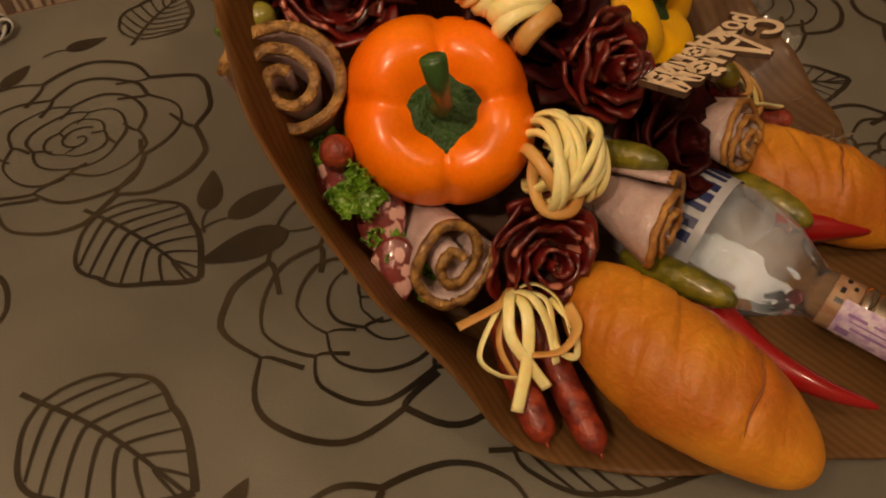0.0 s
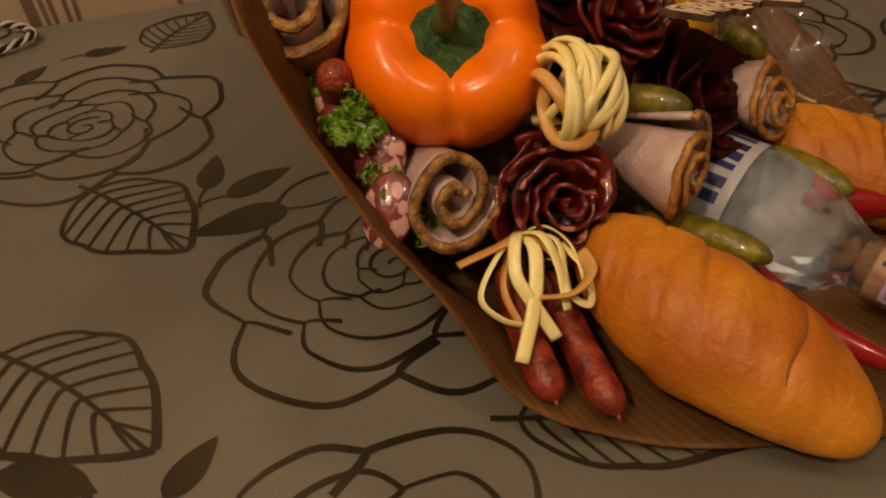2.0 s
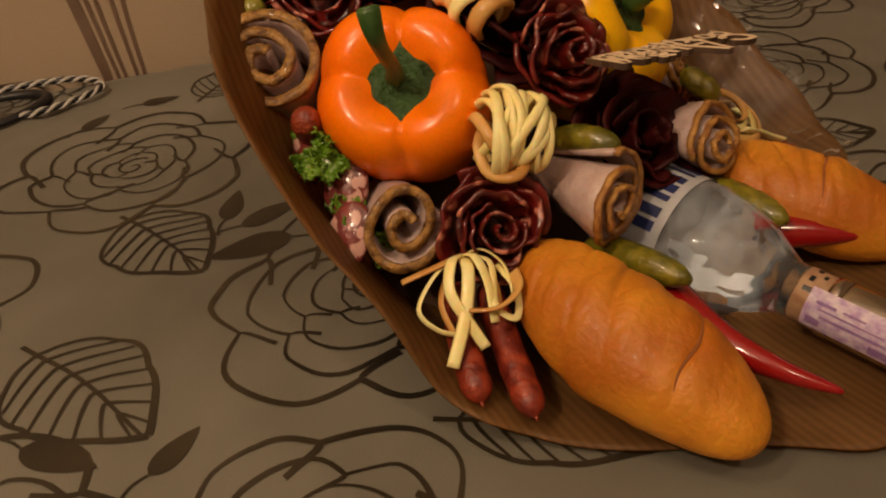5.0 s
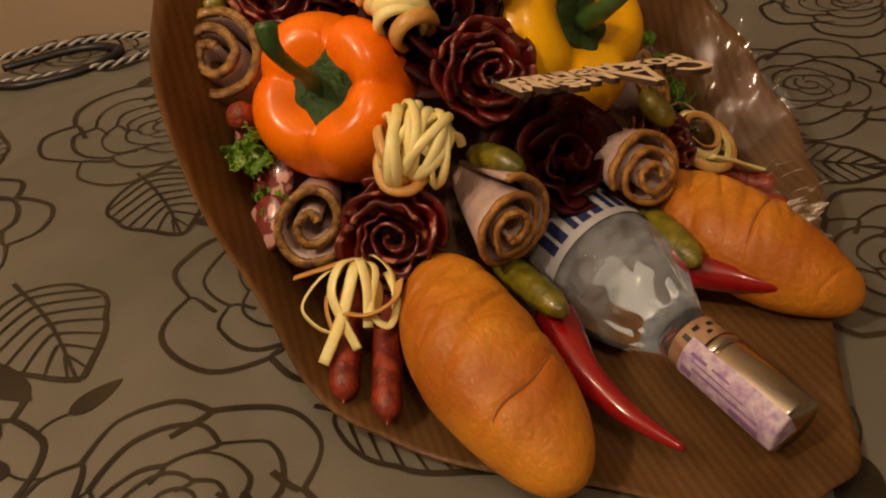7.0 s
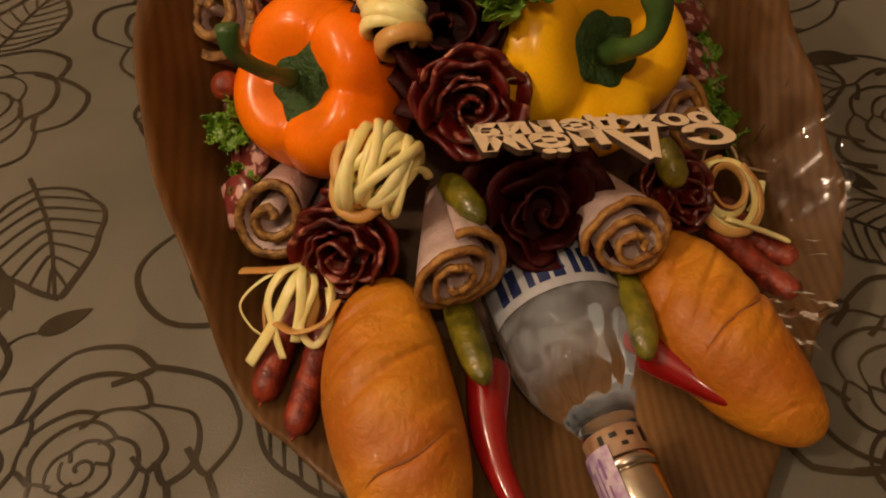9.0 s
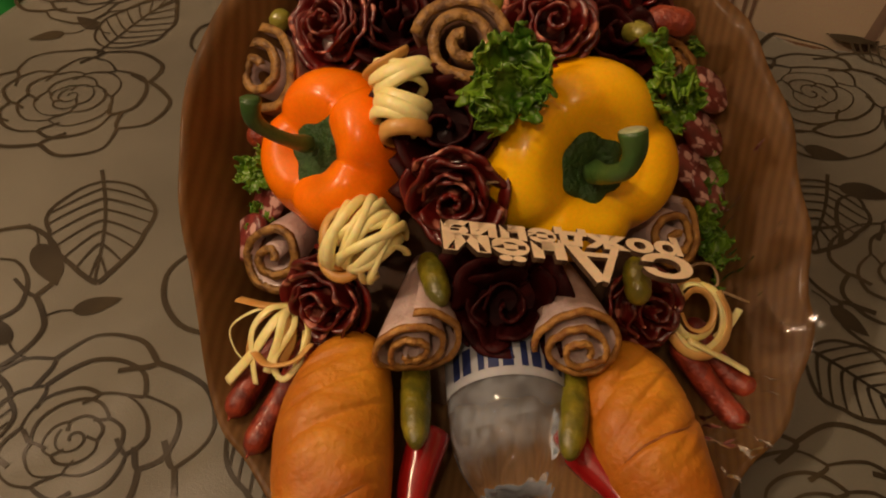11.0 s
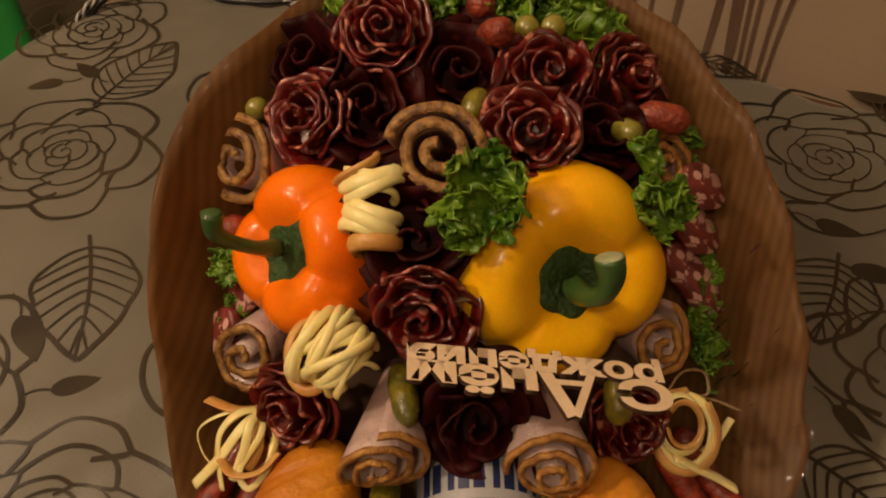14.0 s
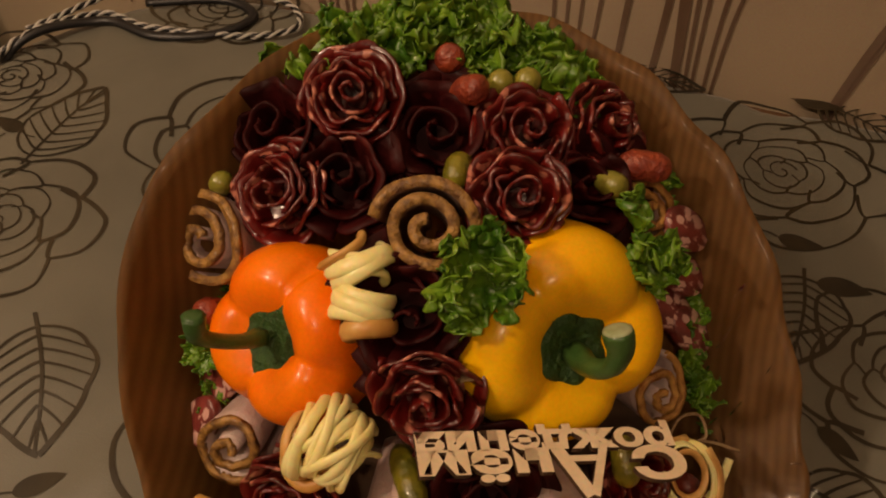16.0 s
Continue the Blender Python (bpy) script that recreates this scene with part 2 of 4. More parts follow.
M_FILM = thin_film("cellophane")
M_LABEL = material("frosted_label", (0.40, 0.42, 0.46), 0.4, second=(0.46, 0.48, 0.51), scale=40)
M_BACK = material("grey_back_label", (0.36, 0.39, 0.42), 0.5, second=(0.27, 0.29, 0.315), scale=40)
M_JUTE = material("woven_jute_ribbon", (0.42, 0.29, 0.15), 0.8, second=(0.28, 0.18, 0.085), scale=500, bump=0.0015, bump_scale=900)
M_BLUE = material("navy_print", (0.018, 0.03, 0.12), 0.4, scale=60)
M_REDINK = material("dull_red_print", (0.20, 0.10, 0.10), 0.5, scale=60)
M_SILVER = material("silver_cap", (0.62, 0.56, 0.48), 0.18, metal=1.0, second=(0.56, 0.50, 0.42), scale=20, bump=0.00005)
M_STAMP = material("lilac_stamp", (0.66, 0.58, 0.67), 0.55, second=(0.40, 0.27, 0.50), scale=230, bump=0.0001)
M_STAMPINK = material("violet_print", (0.20, 0.10, 0.30), 0.6, second=(0.34, 0.22, 0.42), scale=120)
M_TAN = material("neck_band_print", (0.42, 0.27, 0.16), 0.5, second=(0.28, 0.15, 0.08), scale=110)
M_TWINE = material("jute_twine", (0.34, 0.22, 0.11), 0.8, second=(0.22, 0.13, 0.06), scale=300, bump=0.0006)
M_BLACK = material("black_cable", (0.012, 0.012, 0.014), 0.4, scale=80)
M_WHITE = material("white_braid", (0.55, 0.54, 0.50), 0.6, scale=200)
M_GREEN = material("green_plastic", (0.03, 0.30, 0.06), 0.35, second=(0.025, 0.25, 0.05), scale=6, bump=0.0002)

# ---- mesh helpers ----


def mesh_of(name, verts, faces, mat, smooth=True):
    me = bpy.data.meshes.new(name)
    me.from_pydata([tuple(v) for v in verts], [], faces)
    mats = mat if isinstance(mat, (list, tuple)) else [mat]
    for m in mats:
        me.materials.append(m)
    me.polygons.foreach_set("use_smooth", [smooth] * len(me.polygons))
    bm = bmesh.new()
    bm.from_mesh(me)
    bmesh.ops.recalc_face_normals(bm, faces=bm.faces)
    bm.to_mesh(me)
    bm.free()
    return me


def part(name, geo, mat, parent, label="", smooth=True):
    """Links (verts, faces) as one mesh object under a thing or a part."""
    ob = new(name, mesh_of(name, geo[0], geo[1], mat, smooth))
    ob.parent = parent
    if label:
        ob["label"] = label
    return ob


def thing(name, label, category, m=None, group="", kind="", geo=None, mat=None, smooth=True):
    ob = new(name, mesh_of(name, geo[0], geo[1], mat, smooth) if geo else None)
    if m is not None:
        ob.matrix_world = m
    return tagged(ob, label, category, group, kind)


def facing(at, way, spin=0.0):
    """A pose at a place whose z axis looks along way."""
    q = Vector(way).normalized().to_track_quat("Z", "Y")
    return Matrix.Translation(at) @ q.to_matrix().to_4x4() @ Matrix.Rotation(radians(spin), 4, "Z")


def sheet(f, nu, nv, closed=False):
    """Grid over u, v in 0..1; closed joins u."""
    cu = nu if closed else nu + 1
    verts = [f(i / nu, j / nv) for j in range(nv + 1) for i in range(cu)]
    faces = [(j * cu + i, j * cu + (i + 1) % cu, (j + 1) * cu + (i + 1) % cu, (j + 1) * cu + i) for j in range(nv) for i in range(nu)]
    return verts, faces


def shell(f, nu, nv, thick, closed=False):
    """A sheet given thickness: two grids joined along their edges."""
    cu = nu if closed else nu + 1
    g = np.array([[f(i / nu, j / nv) for i in range(cu)] for j in range(nv + 1)], float)
    du = (np.roll(g, -1, 1) - np.roll(g, 1, 1)) if closed else np.gradient(g, axis=1)
    nn = np.cross(du, np.gradient(g, axis=0))
    nn /= np.linalg.norm(nn, axis=2, keepdims=True) + 1e-12
    a, b = (g + nn * thick / 2).reshape(-1, 3), (g - nn * thick / 2).reshape(-1, 3)
    k = len(a)
    verts = list(a) + list(b)
    faces = []
    for j in range(nv):
        for i in range(nu):
            q = (j * cu + i, j * cu + (i + 1) % cu, (j + 1) * cu + (i + 1) % cu, (j + 1) * cu + i)
            faces += [q, tuple(k + x for x in reversed(q))]
    for i in range(nu):
        for j in (0, nv):
            p, q = j * cu + i, j * cu + (i + 1) % cu
            faces.append((p, q, k + q, k + p))
    if not closed:
        for j in range(nv):
            for i in (0, nu):
                p, q = j * cu + i, (j + 1) * cu + i
                faces.append((p, q, k + q, k + p))
    return verts, faces


def spline(pts, n):
    """A smooth line of n + 1 points through a few."""
    p = np.array(pts, float)
    p = np.vstack([2 * p[0] - p[1], p, 2 * p[-1] - p[-2]])
    out = []
    for s in np.linspace(0, len(p) - 3 - 1e-9, n + 1):
        i = int(s)
        t = s - i
        a, b, c, d = p[i:i + 4]
        out.append(0.5 * (2 * b + (c - a) * t + (2 * a - 5 * b + 4 * c - d) * t * t + (3 * b - a - 3 * c + d) * t ** 3))
    return np.array(out)


def tube(line, radius, sides=14, flat=1.0, up=(0, 0, 1), bump=None):
    """A round (or flattened) tube along a line; radius a number or f(0..1); ends closed."""
    line = np.array(line, float)
    n = len(line)
    tan = np.gradient(line, axis=0)
    tan /= np.linalg.norm(tan, axis=1, keepdims=True) + 1e-12
    a = np.array(up, float)
    verts, faces = [], []
    for i in range(n):
        a = a - tan[i] * (a @ tan[i])
        if np.linalg.norm(a) < 1e-6:
            a = np.cross(tan[i], (1, 0.3, 0.2))
        a = a / np.linalg.norm(a)
        b = np.cross(tan[i], a)
        r = radius(i / (n - 1)) if callable(radius) else radius
        for k in range(sides):
            w = 2 * math.pi * k / sides
            e = 1.0 + (bump(i / (n - 1), w) if bump else 0.0)
            verts.append(line[i] + e * r * (flat * a * math.sin(w) + b * math.cos(w)))
    for i in range(n - 1):
        for k in range(sides):
            faces.append((i * sides + k, i * sides + (k + 1) % sides, (i + 1) * sides + (k + 1) % sides, (i + 1) * sides + k))
    faces += [tuple(range(sides - 1, -1, -1)), tuple(range((n - 1) * sides, n * sides))]
    return verts, faces


def capsule(r, end=0.12):
    """A radius profile with rounded ends."""
    return lambda s: r * math.sqrt(max(0.02, 1 - max(0.0, 1 - s / end, 1 - (1 - s) / end) ** 2))


def revolve(profile, sides=40):
    """Profile of (r, z) from bottom to top round z, closed at both ends."""
    n = len(profile)
    verts = [(r * math.cos(2 * math.pi * k / sides), r * math.sin(2 * math.pi * k / sides), z) for r, z in profile for k in range(sides)]
    faces = [(i * sides + k, i * sides + (k + 1) % sides, (i + 1) * sides + (k + 1) % sides, (i + 1) * sides + k) for i in range(n - 1) for k in range(sides)]
    faces += [tuple(range(sides - 1, -1, -1)), tuple(range((n - 1) * sides, n * sides))]
    return verts, faces


def box(x0, y0, z0, x1, y1, z1):
    v = [(x, y, z) for z in (z0, z1) for y in (y0, y1) for x in (x0, x1)]
    return v, [(0, 2, 3, 1), (4, 5, 7, 6), (0, 1, 5, 4), (2, 6, 7, 3), (0, 4, 6, 2), (1, 3, 7, 5)]


def merge(*geos):
    verts, faces = [], []
    for v, f in geos:
        k = len(verts)
        verts += list(v)
        faces += [tuple(k + i for i in q) for q in f]
    return verts, faces


def moved(geo, m):
    return [tuple(m @ Vector(v)) for v in geo[0]], geo[1]


def smooth01(a, b, x):
    t = min(1.0, max(0.0, (x - a) / (b - a)))
    return t * t * (3 - 2 * t)


# ---- the room ----
WALL_TURN = math.atan2(-0.339, 0.941)
ROOM = Matrix.Rotation(WALL_TURN, 4, "Z")      # room axes: x along the papered wall, y towards it
WALL_Y = 0.478
# the floor's near-black brown carries the deep shade beyond the table
floor = thing("floor", "dark brown floor, deep shade put into its colour", "floor", ROOM, kind="structure", geo=box(-2.4, -2.6, -0.80, 2.2, 0.62, -0.75), mat=M_DARK, smooth=False)
wall_north = thing("wall_north", "cream wallpaper with brown reed strokes", "wall", ROOM, kind="structure", geo=box(-2.4, WALL_Y, -0.75, 2.2, WALL_Y + 0.1, 1.85), mat=M_WALL, smooth=False)
thing("wall_south", "plain beige wall", "wall", ROOM, kind="structure", geo=box(-2.4, -2.6, -0.75, 2.2, -2.5, 1.85), mat=M_PLAIN, smooth=False)
thing("wall_west", "plain beige wall", "wall", ROOM, kind="structure", geo=box(-2.4, -2.5, -0.75, -2.3, WALL_Y, 1.85), mat=M_PLAIN, smooth=False)
thing("wall_east", "plain beige wall", "wall", ROOM, kind="structure", geo=box(2.1, -2.5, -0.75, 2.2, WALL_Y, 1.85), mat=M_PLAIN, smooth=False)
thing("ceiling", "plain white ceiling", "ceiling", ROOM, kind="structure", geo=box(-2.4, -2.6, 1.85, 2.2, 0.62, 1.95), mat=M_CEIL, smooth=False)


def ribbon(pts, width, place):
    """A flat printed stroke along pts (2D), its width f(0..1); place puts it in space."""
    p = np.array(pts, float)
    t = np.gradient(p, axis=0)
    t /= np.linalg.norm(t, axis=1, keepdims=True) + 1e-12
    nrm = np.stack([-t[:, 1], t[:, 0]], 1)
    n = len(p)
    verts = []
    for i in range(n):
        w = width(i / (n - 1)) / 2
        verts += [place(*(p[i] + nrm[i] * w)), place(*(p[i] - nrm[i] * w))]
    return verts, [(2 * i, 2 * i + 1, 2 * i + 3, 2 * i + 2) for i in range(n - 1)]


def reed_group(x0, strokes):
    """Curved brown strokes on the wallpaper that fan out upwards."""
    geos = []
    for dx, lean, bow, w, top in strokes:
        pts = spline([(x0 + dx, -0.06), (x0 + dx + bow * 0.5, 0.10), (x0 + dx + bow + lean * 0.3, 0.24), (x0 + dx + lean, top)], 24)
        geos.append(ribbon(pts, lambda s, w=w: 0.62 * w * (0.55 + 0.7 * math.sin(math.pi * min(1, s + 0.12))), lambda x, z: (x, WALL_Y - 0.0015, z)))
    ob = part("printed_reed", merge(*geos), M_REED, wall_north, "brown reed strokes printed on wallpaper", smooth=False)
    return ob


FAN = [(0.0, -0.02, -0.02, 0.005, 0.6), (0.012, 0.0, -0.015, 0.004, 0.6), (0.024, 0.02, -0.01, 0.004, 0.55), (0.036, 0.02, 0.004, 0.005, 0.6)]
CROSS = [(0.0, 0.05, 0.0, 0.008, 0.6), (0.034, -0.04, 0.0, 0.009, 0.6)]
SHEAF = [(-0.004, -0.03, -0.035, 0.014, 0.6), (0.006, 0.01, -0.03, 0.005, 0.6), (0.012, 0.04, -0.022, 0.005, 0.55), (0.022, 0.07, -0.010, 0.005, 0.6), (0.028, 0.12, 0.004, 0.005, 0.5)]
SWEEP = [(0.0, 0.08, 0.045, 0.012, 0.7), (0.004, 0.09, 0.05, 0.006, 0.7)]
for x0, strokes in ((-0.90, SHEAF), (-0.62, FAN), (-0.32, SHEAF), (-0.20, CROSS), (-0.075, FAN), (-0.012, CROSS), (0.055, SHEAF), (0.185, SWEEP), (0.36, FAN), (0.50, SHEAF), (0.72, CROSS)):
    reed_group(x0, strokes)

# ---- table and cloth ----
TX0, TX1, TY0, TY1, TR = -0.612, 0.85, -0.62, 0.462, 0.285


def outline(s, grow=0.0):
    """The table's rounded outline in room axes, s in 0..1."""
    cx, cy = (TX0 + TX1) / 2, (TY0 + TY1) / 2
    hx, hy = (TX1 - TX0) / 2 - TR, (TY1 - TY0) / 2 - TR
    r = TR + grow
    seg = [(2 * hx, "top"), (math.pi / 2 * TR, "tr"), (2 * hy, "right"), (math.pi / 2 * TR, "br"), (2 * hx, "bottom"), (math.pi / 2 * TR, "bl"), (2 * hy, "left"), (math.pi / 2 * TR, "tl")]
    d = s * sum(a for a, _ in seg)
    for length, kind in seg:
        if d <= length + 1e-9:
            break
        d -= length
    u = d / length
    if kind == "top": return cx - hx + d, cy + hy + r
    if kind == "right": return cx + hx + r, cy + hy - d
    if kind == "bottom": return cx + hx - d, cy - hy - r
    if kind == "left": return cx - hx - r, cy - hy + d
    w0 = {"tr": 90, "br": 0, "bl": -90, "tl": 180}[kind]
    w = radians(w0 - 90 * u)
    sx, sy = {"tr": (1, 1), "br": (1, -1), "bl": (-1, -1), "tl": (-1, 1)}[kind]
    return cx + sx * hx + r * math.cos(w), cy + sy * hy + r * math.sin(w)


def cloth_z(x, y):
    """Soft folds of the cloth, room axes."""
    return 0.0048 * noise.noise((x * 6 + 3, y * 3.5, 0)) + 0.0058 * noise.noise(((x + 0.25 * y) * 14, (y - 0.2 * x) * 2.5, 21)) + 0.0016 * noise.noise(((x - 0.8 * y) * 28, (y + x) * 4, 8)) + 0.0022 * noise.noise(((x + 0.5 * y) * 20, (y - 0.5 * x) * 5, 4))


def cloth(u, v):
    if v < 0.86:
        x, y = outline(u)
        k = v / 0.86
        cx, cy = 0.0, 0.0
        x, y = cx + (x - cx) * k, cy + (y - cy) * k
        return x, y, cloth_z(x, y) - 0.006 * smooth01(0.97, 1.0, k)
    d = (v - 0.86) / 0.14
    x, y = outline(u, 0.006 + 0.022 * d * (1 + math.sin(u * 2 * math.pi * 26)) * 0.5)
    if y > TY1:
        y = TY1 + 0.004 + (y - TY1) * 0.2
    return x, y, -0.008 - 0.24 * d


tablecloth = thing("tablecloth", "taupe satin tablecloth with printed dark roses", "tablecloth", ROOM, geo=sheet(cloth, 260, 110, True), mat=M_CLOTH)
table = thing("table", "rounded wooden table under the cloth", "table", ROOM)
part("tabletop", merge(sheet(lambda u, v: (*outline(u, -0.004), -0.006 - 0.026 * v), 120, 2, True), ([(*outline(i / 120, -0.004), -0.006) for i in range(120)], [tuple(range(120))]), ([(*outline(i / 120, -0.004), -0.032) for i in range(120)], [tuple(range(120))])), M_WOOD, table, smooth=False)
for lx in (-0.42, 0.66):
    for ly in (-0.44, 0.28):
        part("leg", box(lx - 0.03, ly - 0.03, -0.75, lx + 0.03, ly + 0.03, -0.032), M_WOOD, table, smooth=False)


IROOM = ROOM.inverted()


def on_cloth(x, y):
    p = IROOM @ Vector((x, y, 0))
    return p.x, p.y, cloth_z(p.x, p.y) + 0.0007


PRINT = []


def rose_print(cx, cy, size, turn, seed):
    """Line drawing of an open rose: rings of angular petals, each tucked behind the ring inside it, round a curled heart."""
    rnd = random.Random(seed)
    geos = []

    def stroke(polar, w):
        a, b = rnd.uniform(0.5, 1.0), rnd.uniform(0, 3)
        pts = [(cx + size * r * math.cos(q), cy + 0.90 * size * r * math.sin(q)) for q, r in polar]
        geos.append(ribbon(pts, lambda s: w * (0.55 + 0.6 * abs(math.sin(a * 3 * s + b))), on_cloth))

    inner, start = 0.10, turn
    for k, (r, n) in enumerate(((0.22, 3), (0.36, 3), (0.52, 4), (0.73, 5), (1.0, 6))):
        start += math.pi / n + rnd.uniform(0.1, 0.5)
        cusp = [(start + 2 * math.pi * (i + rnd.uniform(-0.14, 0.14)) / n, r * rnd.uniform(0.80, 0.88)) for i in range(n)]
        cusp.append((cusp[0][0] + 2 * math.pi, cusp[0][1]))
        for (a0, r0), (a1, r1) in zip(cusp[:-1], cusp[1:]):
            tip, tip2, top = rnd.uniform(0.22, 0.42), rnd.uniform(0.60, 0.82), r * rnd.uniform(0.97, 1.06)
            top2 = r * rnd.uniform(0.93, 1.03)
            line = [(a0 + 0.30 * (1 - q) ** 2, inner + (r0 - inner) * q) for q in np.linspace(0, 1, 7)][:-1]
            for q in np.linspace(0, 1, 19):
                rr = float(np.interp(q, (0, tip, tip2, 1), (r0, top, top2, r1)))
                line.append((a0 + (a1 - a0) * q, rr + 0.05 * r * math.sin(math.pi * q) * abs(math.sin(math.pi * q / tip if q < tip else math.pi * (q - tip) / (1 - tip)))))
            stroke(line, (0.0019, 0.0021, 0.0025, 0.0031, 0.0036)[k])
        inner = r * 0.92
    stroke([(turn + 7.5 * q, 0.15 * (1 - q * 0.85)) for q in np.linspace(0, 1, 26)], 0.0018)
    PRINT.extend(geos)


def leaf_print(x0, y0, x1, y1, wide, seed, veins=7, solid=False):
    """A leaf in lines with a midrib and side veins, from its stalk to its tip."""
    rnd = random.Random(seed)
    a, b = np.array((x0, y0)), np.array((x1, y1))
    d = b - a
    n = np.array((-d[1], d[0]))
    geos = []
    w = lambda s: wide * max(0.0, math.sin(math.pi * min(1.0, max(0.0, s)) ** 0.72)) ** 0.85
    if solid:
        left = [a + d * s + n * w(s) for s in np.linspace(0, 1, 14)]
        right = [a + d * s - n * w(s) for s in np.linspace(0, 1, 14)]
        verts = [on_cloth(*p) for q in zip(left, right) for p in q]
        geos.append((verts, [(2 * i, 2 * i + 1, 2 * i + 3, 2 * i + 2) for i in range(13)]))
        geos.append(ribbon([a - d * 0.5 * (1 - s) + n * 0.06 * math.sin(3 * s) for s in np.linspace(0, 1, 8)], lambda s: 0.0016, on_cloth))
    else:
        for side in (1, -1):
            pts = [a + d * s + side * n * w(s) * (1 + 0.08 * abs(math.sin(9 * s + side))) for s in np.linspace(0, 1, 40)]
            geos.append(ribbon(pts, lambda s: 0.0022 + 0.0022 * s, on_cloth))
            for k in range(veins):
                s0 = 0.08 + 0.78 * k / veins
                s1 = s0 + 0.20
                pts = [a + d * (s0 + (s1 - s0) * q ** 1.3) + side * n * w(min(1, s1)) * 1.02 * q for q in np.linspace(0, 1, 9)]
                geos.append(ribbon(pts, lambda s: 0.0024 - 0.0010 * s, on_cloth))
        geos.append(ribbon([a + d * s + n * 0.03 * math.sin(4 * s) for s in np.linspace(-0.12, 1, 22)], lambda s: 0.0032 - 0.0012 * s, on_cloth))
    PRINT.extend(geos)


ROSES = ((-0.198, 0.335, 0.100, 0.3), (-0.137, 0.068, 0.106, 1.2), (-0.385, 0.245, 0.085, 2.0), (-0.436, 0.432, 0.075, 0.8), (0.270, 0.300, 0.095, 0.1), (-0.262, -0.076, 0.082, 2.5),
         (0.300, 0.090, 0.090, 1.7), (0.185, -0.110, 0.085, 0.6), (-0.170, -0.255, 0.100, 1.0), (-0.400, 0.020, 0.085, 0.2), (-0.250, 0.545, 0.075, 1.9), (0.420, -0.06, 0.10, 0.5), (0.05, -0.32, 0.10, 2.2), (0.46, 0.20, 0.09, 1.1), (-0.42, -0.22, 0.10, 0.9), (0.05, 0.30, 0.09, 1.4))
for i, (x, y, r, a) in enumerate(ROSES):
    rose_print(x, y, r, a, i)
for i, q in enumerate(((-0.228, 0.253, -0.211, 0.161, 0.38), (-0.320, 0.143, -0.291, 0.045, 0.36), (-0.381, 0.320, -0.340, 0.411, 0.36), (0.255, 0.185, 0.225, 0.110, 0.40), (0.33, 0.385, 0.39, 0.335, 0.36), (0.20, 0.02, 0.26, -0.03, 0.36), (-0.10, 0.42, -0.03, 0.46, 0.36), (-0.166, -0.052, -0.098, -0.132, 0.20), (0.135, -0.150, 0.205, -0.165, 0.34), (-0.33, -0.10, -0.36, -0.02, 0.4), (0.152, 0.440, 0.226, 0.404, 0.20))):
    leaf_print(*q, i)
for i, q in enumerate(((-0.170, 0.190, -0.125, 0.185), (-0.175, 0.205, -0.150, 0.235), (-0.300, 0.020, -0.268, 0.032), (-0.33, -0.01, -0.36, 0.01), (0.245, 0.225, 0.280, 0.212), (0.262, 0.180, 0.300, 0.166), (0.31, 0.395, 0.35, 0.375), (-0.43, 0.345, -0.46, 0.33), (-0.40, 0.355, -0.43, 0.375), (0.225, 0.06, 0.245, 0.035), (-0.15, 0.445, -0.115, 0.44), (0.048, -0.196, 0.012, -0.236), (-0.150, 0.150, -0.205, 0.172), (-0.345, 0.075, -0.318, 0.040), (-0.21, 0.43, -0.18, 0.445))):
    leaf_print(*q, 0.22, 40 + i, solid=True)
tagged(part("printed_pattern", merge(*PRINT), M_PRINT, tablecloth, "roses and leaves printed in dark lines", smooth=False), kind="stuff")

# ---- the bouquet's wrapper ----
WX, WY = -0.012, 0.0225
# corners of the sheet's upper edge, from one side round by the back to the flat front
EDGE = [(0.177, 0.03, 0.074), (0.170, 0.075, 0.108), (0.152, 0.12, 0.145), (0.128, 0.165, 0.166), (0.085, 0.21, 0.188), (0.02, 0.240, 0.200), (-0.06, 0.234, 0.206), (-0.12, 0.19, 0.206),
        (-0.162, 0.14, 0.195), (-0.192, 0.10, 0.168), (-0.201, 0.05, 0.128), (-0.193, 0.0, 0.084), (-0.174, -0.06, 0.028), (-0.143, -0.099, 0.009), (-0.055, -0.178, 0.008), (-0.008, -0.206, 0.008),
        (0.034, -0.207, 0.009), (0.072, -0.16, 0.012), (0.120, -0.10, 0.024), (0.160, -0.05, 0.033), (0.176, -0.01, 0.050)]
EDGE_N = 420
EDGE_LINE = spline(EDGE[-2:] + EDGE + EDGE[:2], (len(EDGE) + 3) * 20)[40:40 + EDGE_N]


def rim(u):
    """The paper's upper edge, u in 0..1 once round."""
    s = (u % 1.0) * EDGE_N
    i = int(s)
    p = EDGE_LINE[i % EDGE_N] * (1 - s + i) + EDGE_LINE[(i + 1) % EDGE_N] * (s - i)
    w = 2 * math.pi * u
    return p[0] + 0.0015 * math.sin(17 * w), p[1] + 0.0015 * math.sin(23 * w + 1), p[2] + 0.0012 * math.sin(19 * w)


def wrap(u, v):
    w = 2 * math.pi * u
    x, y, z = rim(u)
    if v < 0.3:
        k, v = 0.66 * v / 0.3, 0.0
    else:
        v = (v - 0.3) / 0.7
        k = 0.66 + 0.34 * v
    crease = 0.0022 * noise.noise((w * 5, v * 2.5, 4)) * smooth01(0, 0.3, v) * smooth01(0.02, 0.07, z)
    return WX + (x - WX) * k + crease * math.cos(w), WY + (y - WY) * k + crease * math.sin(w), 0.0035 + (z - 0.0035) * v ** 0.95


